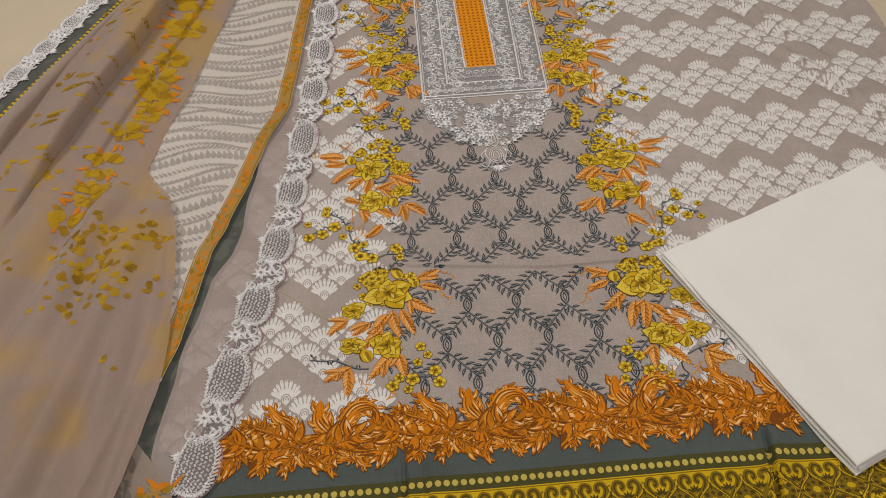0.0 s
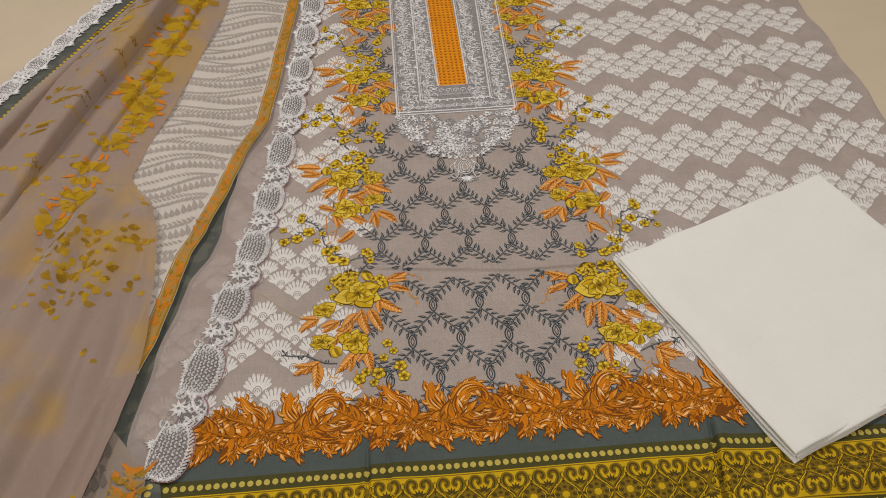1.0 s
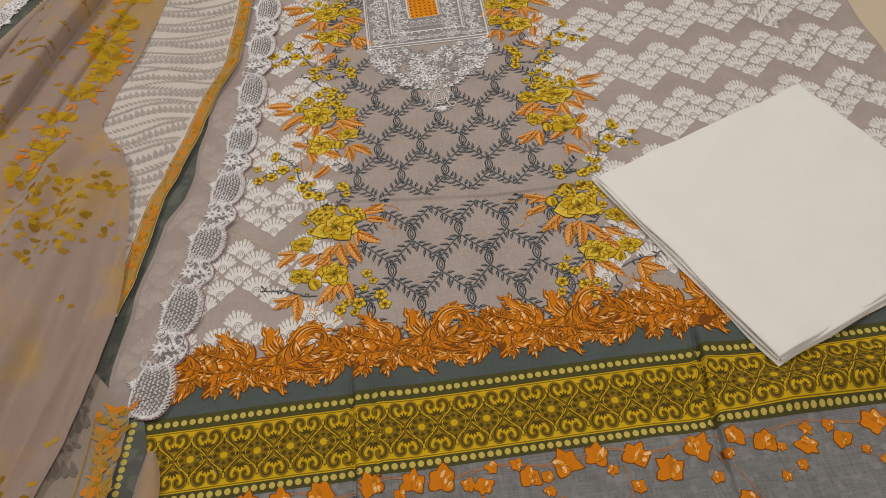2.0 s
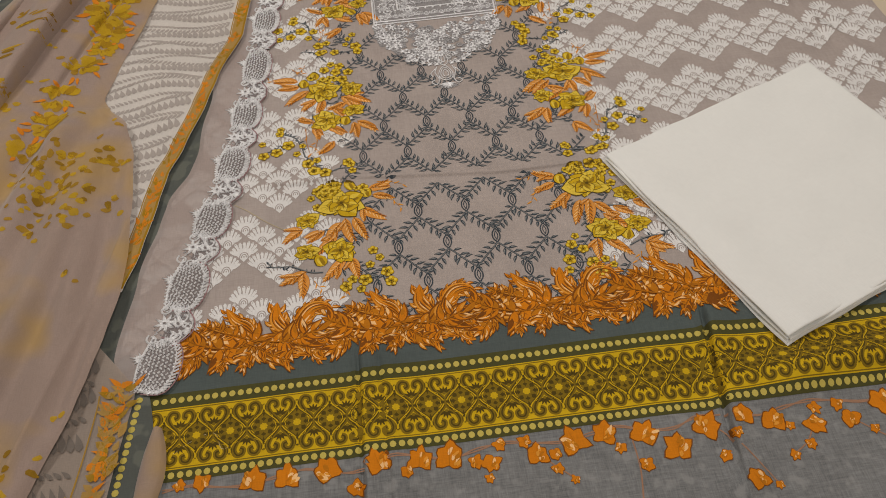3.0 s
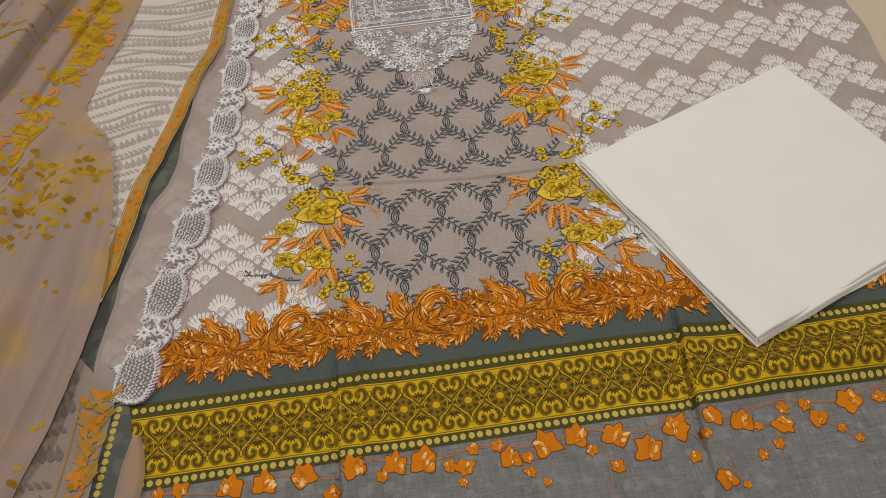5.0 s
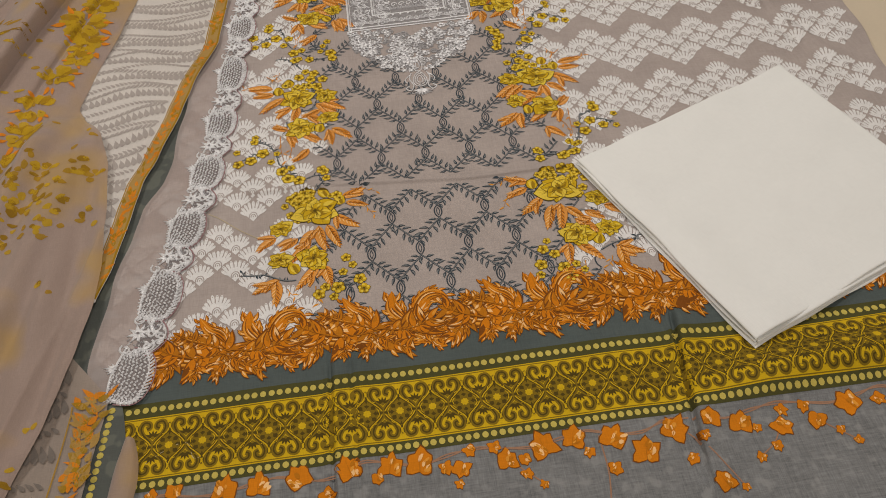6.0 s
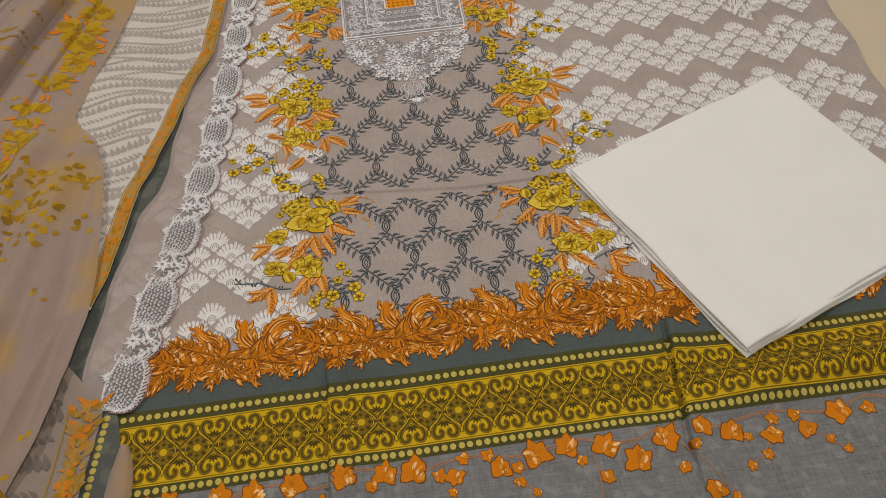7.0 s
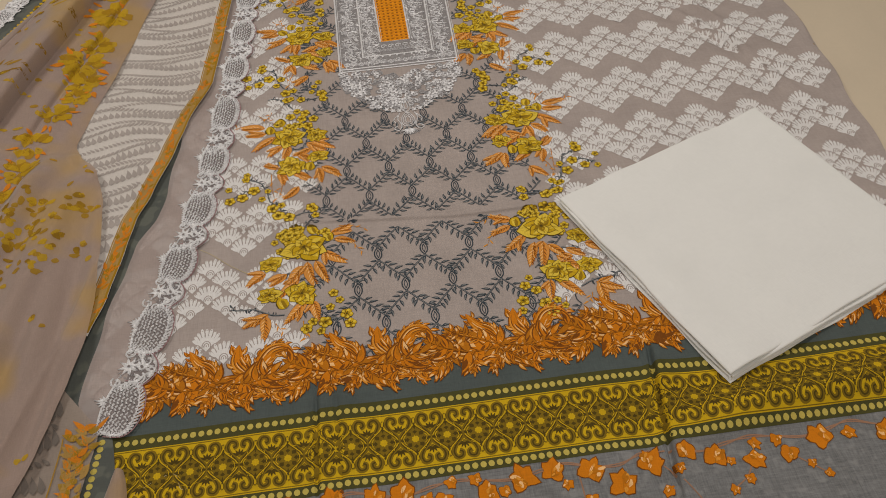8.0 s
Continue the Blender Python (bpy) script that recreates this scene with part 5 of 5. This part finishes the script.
# ---------------------------------------------------------------- silver scalloped lace
def lace_motif(name, parent, origin, along, period, width, height, flip=1, last=False):
    """One repeat: a netted scallop and a blossom with scrolls. a runs down the edge, b out to the scalloped side."""
    s = Sheet(height)
    s.flat = 1.0
    ax, ay = along
    bx, by = (-ay * flip, ax * flip)
    w = lambda a, b: (origin[0] + ax * a * period + bx * b * width, origin[1] + ay * a * period + by * b * width)
    W = lambda pts: [w(*p) for p in pts]
    R = lambda pts, wd=0.0030, h=0.0018, lift=0.0010: s.stroke(W(pts), wd, "silver" if wd > 0.0019 else "silver_mid", lift, False, h)
    rim = lambda t, q: (0.30 + (0.31 + 0.015 * q) * math.cos(t) + 0.04 * math.sin(t), -0.12 + (0.50 + 0.08 * q) * abs(math.sin(t)) ** 0.55)
    s.poly(W([rim(math.pi * k / 14, 0) for k in range(15)] + [(-0.02, -0.29), (0.14, -0.33), (0.34, -0.35), (0.52, -0.33), (0.64, -0.28)]), "lace_ground", 0.0006)
    # netting: rows of small knots that follow the edge
    rn = random.Random(11)
    for row in range(9):
        q = row / 8
        for k in range(17):
            t = math.pi * (0.02 + 0.96 * (k + 0.5 * (row % 2)) / 17)
            out = rim(t, -0.4)
            base = (0.02 + 0.60 * (1 - t / math.pi), -0.30 - 0.04 * math.sin(t))
            a, b = base[0] + (out[0] - base[0]) * q, base[1] + (out[1] - base[1]) * q
            g = 0.55 if (k + row) % 2 else -0.55
            R([(a - 0.016 * math.cos(g), b - 0.034 * math.sin(g)), (a, b + rn.uniform(-0.01, 0.02)), (a + 0.016 * math.cos(g), b + 0.034 * math.sin(g))], rn.uniform(0.0024, 0.0034), 0.0020, 0.0009)
    # scallop rim of short satin bars, an inner cord and a rose edge
    for k in range(25):
        t = math.pi * (-0.03 + 1.06 * k / 24)
        R([rim(t - 0.06, -0.1), rim(t, 0.5), rim(t + 0.07, 1.1 + 0.3 * (k % 2))], 0.0034, 0.0022, 0.0010)
    R([rim(math.pi * k / 18, -0.2) for k in range(19)], 0.0024, 0.0018)
    s.stroke(W([rim(math.pi * k / 24, 1.5) for k in range(25)]), 0.0020, "rose", 0.0006, False, 0.0008)
    # pointed sprig on the inner side
    R(smooth_curve([(-0.04, -0.28), (0.12, -0.34), (0.32, -0.38), (0.54, -0.32)], 4), 0.0030, 0.0020)
    for a in (-2.5, -2.0, -1.57, -1.1, -0.6):
        s.leaf(*w(0.24, -0.36), math.atan2(ay, ax) + a * (1 if flip > 0 else -1), 0.013 if abs(a + 1.57) > 0.1 else 0.018, 0.0046, "silver", 0.0010, 0.2, 5, 0.45, 0.0020)
    if last:
        return s.build(name, parent)
    # filling stitches round the blossom and along the rim
    s.poly(W([(0.58, 0.02), (0.66, 0.24), (0.80, 0.32), (0.94, 0.24), (1.06, 0.0), (0.98, -0.12), (0.80, -0.10), (0.66, -0.14)]), "lace_ground", 0.0005)
    s.poly(W([(0.62, 0.16), (0.74, 0.38), (0.84, 0.44), (0.94, 0.38), (1.04, 0.16), (0.84, 0.06)]), "lace_ground", 0.0004)
    rr = random.Random(3)
    for k in range(120):
        a, b = rr.uniform(0.60, 1.06), rr.uniform(-0.32, 0.32)
        if k > 70:
            t = rr.uniform(0, math.pi)
            a, b = rim(t, rr.uniform(-0.9, 0.9))
        g = rr.uniform(0, 6.3)
        x, y = w(a, b)
        s.leaf(x, y, g, rr.uniform(0.004, 0.007), 0.0022, ("silver_mid", "silver", "silver_mid")[k % 3], 0.0008, rr.uniform(-0.9, 0.9), 4, 0.5, 0.0016)
    R(smooth_curve([(0.64, -0.05), (0.72, 0.12), (0.82, 0.26), (0.84, 0.44)], 4), 0.0036, 0.0022)
    R(smooth_curve([(1.02, -0.02), (0.94, 0.16), (0.87, 0.28), (0.85, 0.44)], 4), 0.0036, 0.0022)
    R([(0.58 + 0.022 * q, 0.10 + 0.34 * math.sin(math.pi * q / 22) ** 0.8) for q in range(23)], 0.0022, 0.0016)
    s.stroke(W([(0.58 + 0.022 * q, 0.14 + 0.36 * math.sin(math.pi * q / 22) ** 0.8) for q in range(23)]), 0.0020, "rose", 0.0006, False, 0.0008)
    for k in range(16):
        t = k / 15
        R([(-0.02 + 0.64 * t, -0.22 - 0.12 * math.sin(math.pi * t)), (0.0 + 0.64 * t, -0.30 - 0.13 * math.sin(math.pi * t))], 0.0028, 0.0016, 0.0010)
    # blossom
    c = w(0.80, -0.16)
    for k in range(8):
        a = 2 * math.pi * k / 8 + 0.2
        s.leaf(c[0] + 0.0015 * math.cos(a), c[1] + 0.0015 * math.sin(a), a, 0.0170, 0.0060, "silver", 0.0012, 0.1, 5, 0.5, 0.0022)
    s.disc(*c, 0.0026, "lace_ground", 0.0030, 7, 0.001)
    # curls
    for ca, cb, r, sg, a0 in ((0.70, 0.20, 0.0120, 1, 2.0), (0.94, 0.14, 0.0120, -1, 1.0), (0.63, -0.26, 0.0100, -1, 0.0), (1.00, -0.30, 0.0105, 1, 2.2), (0.82, 0.34, 0.0090, 1, 4.0), (0.80, 0.12, 0.0080, -1, 3.0), (0.60, -0.02, 0.0080, 1, 1.0), (1.04, -0.08, 0.0080, -1, 4.5)):
        x, y = w(ca, cb)
        s.stroke([(x + r * (1 - 0.062 * q) * math.cos(a0 + sg * 0.5 * q), y + r * (1 - 0.062 * q) * math.sin(a0 + sg * 0.5 * q)) for q in range(13)], 0.0034, "silver", 0.0010, False, 0.0020)
    for a, b, g, ln in ((0.72, 0.02, 0.4, 0.020), (0.88, 0.02, 1.2, 0.020), (0.76, 0.10, 1.57, 0.022), (0.70, 0.34, 0.8, 0.012), (0.90, 0.30, 1.9, 0.013), (0.98, 0.06, 2.2, 0.016), (0.66, 0.02, 2.6, 0.014), (0.60, -0.02, 0.9, 0.014)):
        s.leaf(*w(a, b), math.atan2(ay, ax) + g * (1 if flip > 0 else -1), ln, 0.0056, "silver", 0.0010, 0.5, 5, 0.5, 0.0020)
    return s.build(name, parent)


NOTCHES = (0.95, 0.812, 0.671, 0.53, 0.38, 0.242, 0.075, -0.056, -0.195, -0.325, -0.475, -0.625)
for v0, v1 in zip(NOTCHES, NOTCHES[1:]):
    p0, p1 = Vector((lm(v0), v0)), Vector((lm(v1), v1))
    d = (p1 - p0).normalized()
    # the scallop takes the lower part of each repeat
    lace_motif("lace_scallop", sheer_border_cloth, tuple(p0 + d * (p1 - p0).length * 0.30), tuple(d), (p1 - p0).length, 0.066 + 0.018 * max(0, -v1), low_z, 1, v1 < -0.6)
for k in range(7):
    v0 = 0.30 + 0.095 * k
    p0, p1 = Vector((outer_edge(v0), v0)), Vector((outer_edge(v0 + 0.095), v0 + 0.095))
    d = (p1 - p0).normalized()
    lace_motif("lace_scallop", green_selvedge_cloth, tuple(p0 + Vector((0.012, 0))), tuple(d), (p1 - p0).length, 0.055, lambda u, v: 0.006, 1)

# a loose cream thread end on the hem band
loose = thing("loose_thread", "short loose cream thread lying on the mustard band", "thread", CLOTH)
t = Sheet(shirt_z)
t.stroke(smooth_curve([(-0.488, -0.715), (-0.465, -0.700), (-0.440, -0.690), (-0.428, -0.694), (-0.420, -0.716), (-0.405, -0.714)], 8), 0.0012, "thread", 0.0022, False, 0.0008)
t.build("strand", loose)
loose = thing("loose_thread", "thin pale thread lying across the mauve cloth", "thread", CLOTH)
t = Sheet(shirt_z)
t.stroke(smooth_curve([(-0.415, -0.245), (-0.392, -0.262), (-0.360, -0.292), (-0.325, -0.318), (-0.300, -0.330)], 8), 0.0011, "thread", 0.0020, False, 0.0008)
t.build("strand", loose)


# ---------------------------------------------------------------- a dark cloth on the floor beyond the dupatta
def dark_bundle():
    ob = thing("dark_cloth", "black-green cloth lying in a low heap on the floor", "fabric", CLOTH @ pose(-1.245, 0.885, FLOOR, 0, 0, 33))
    n, verts, faces = 30, [], []
    for j in range(n + 1):
        for i in range(n + 1):
            a, b = i / n, j / n
            e = min(a, 1 - a) * 0.5, min(b, 1 - b) * 0.4
            q = min(1, min(e) / 0.03)
            x = -0.20 + 0.5 * a + 0.012 * noise.noise((b * 5, 1.0, 3.0))
            y = 0.4 * b + 0.012 * noise.noise((a * 5, 4.0, 1.0))
            verts.append((x, y, 0.002 + 0.03 * math.sqrt(max(0, 1 - (1 - q) ** 2)) * (0.8 + 0.5 * noise.noise((a * 4, b * 4, 0.5)))))
    for j in range(n):
        for i in range(n):
            k = j * (n + 1) + i
            faces.append((k, k + 1, k + n + 2, k + n + 1))
    link_mesh("cloth", verts, faces, ["dark_cloth"], None, ob, "", True)


dark_bundle()
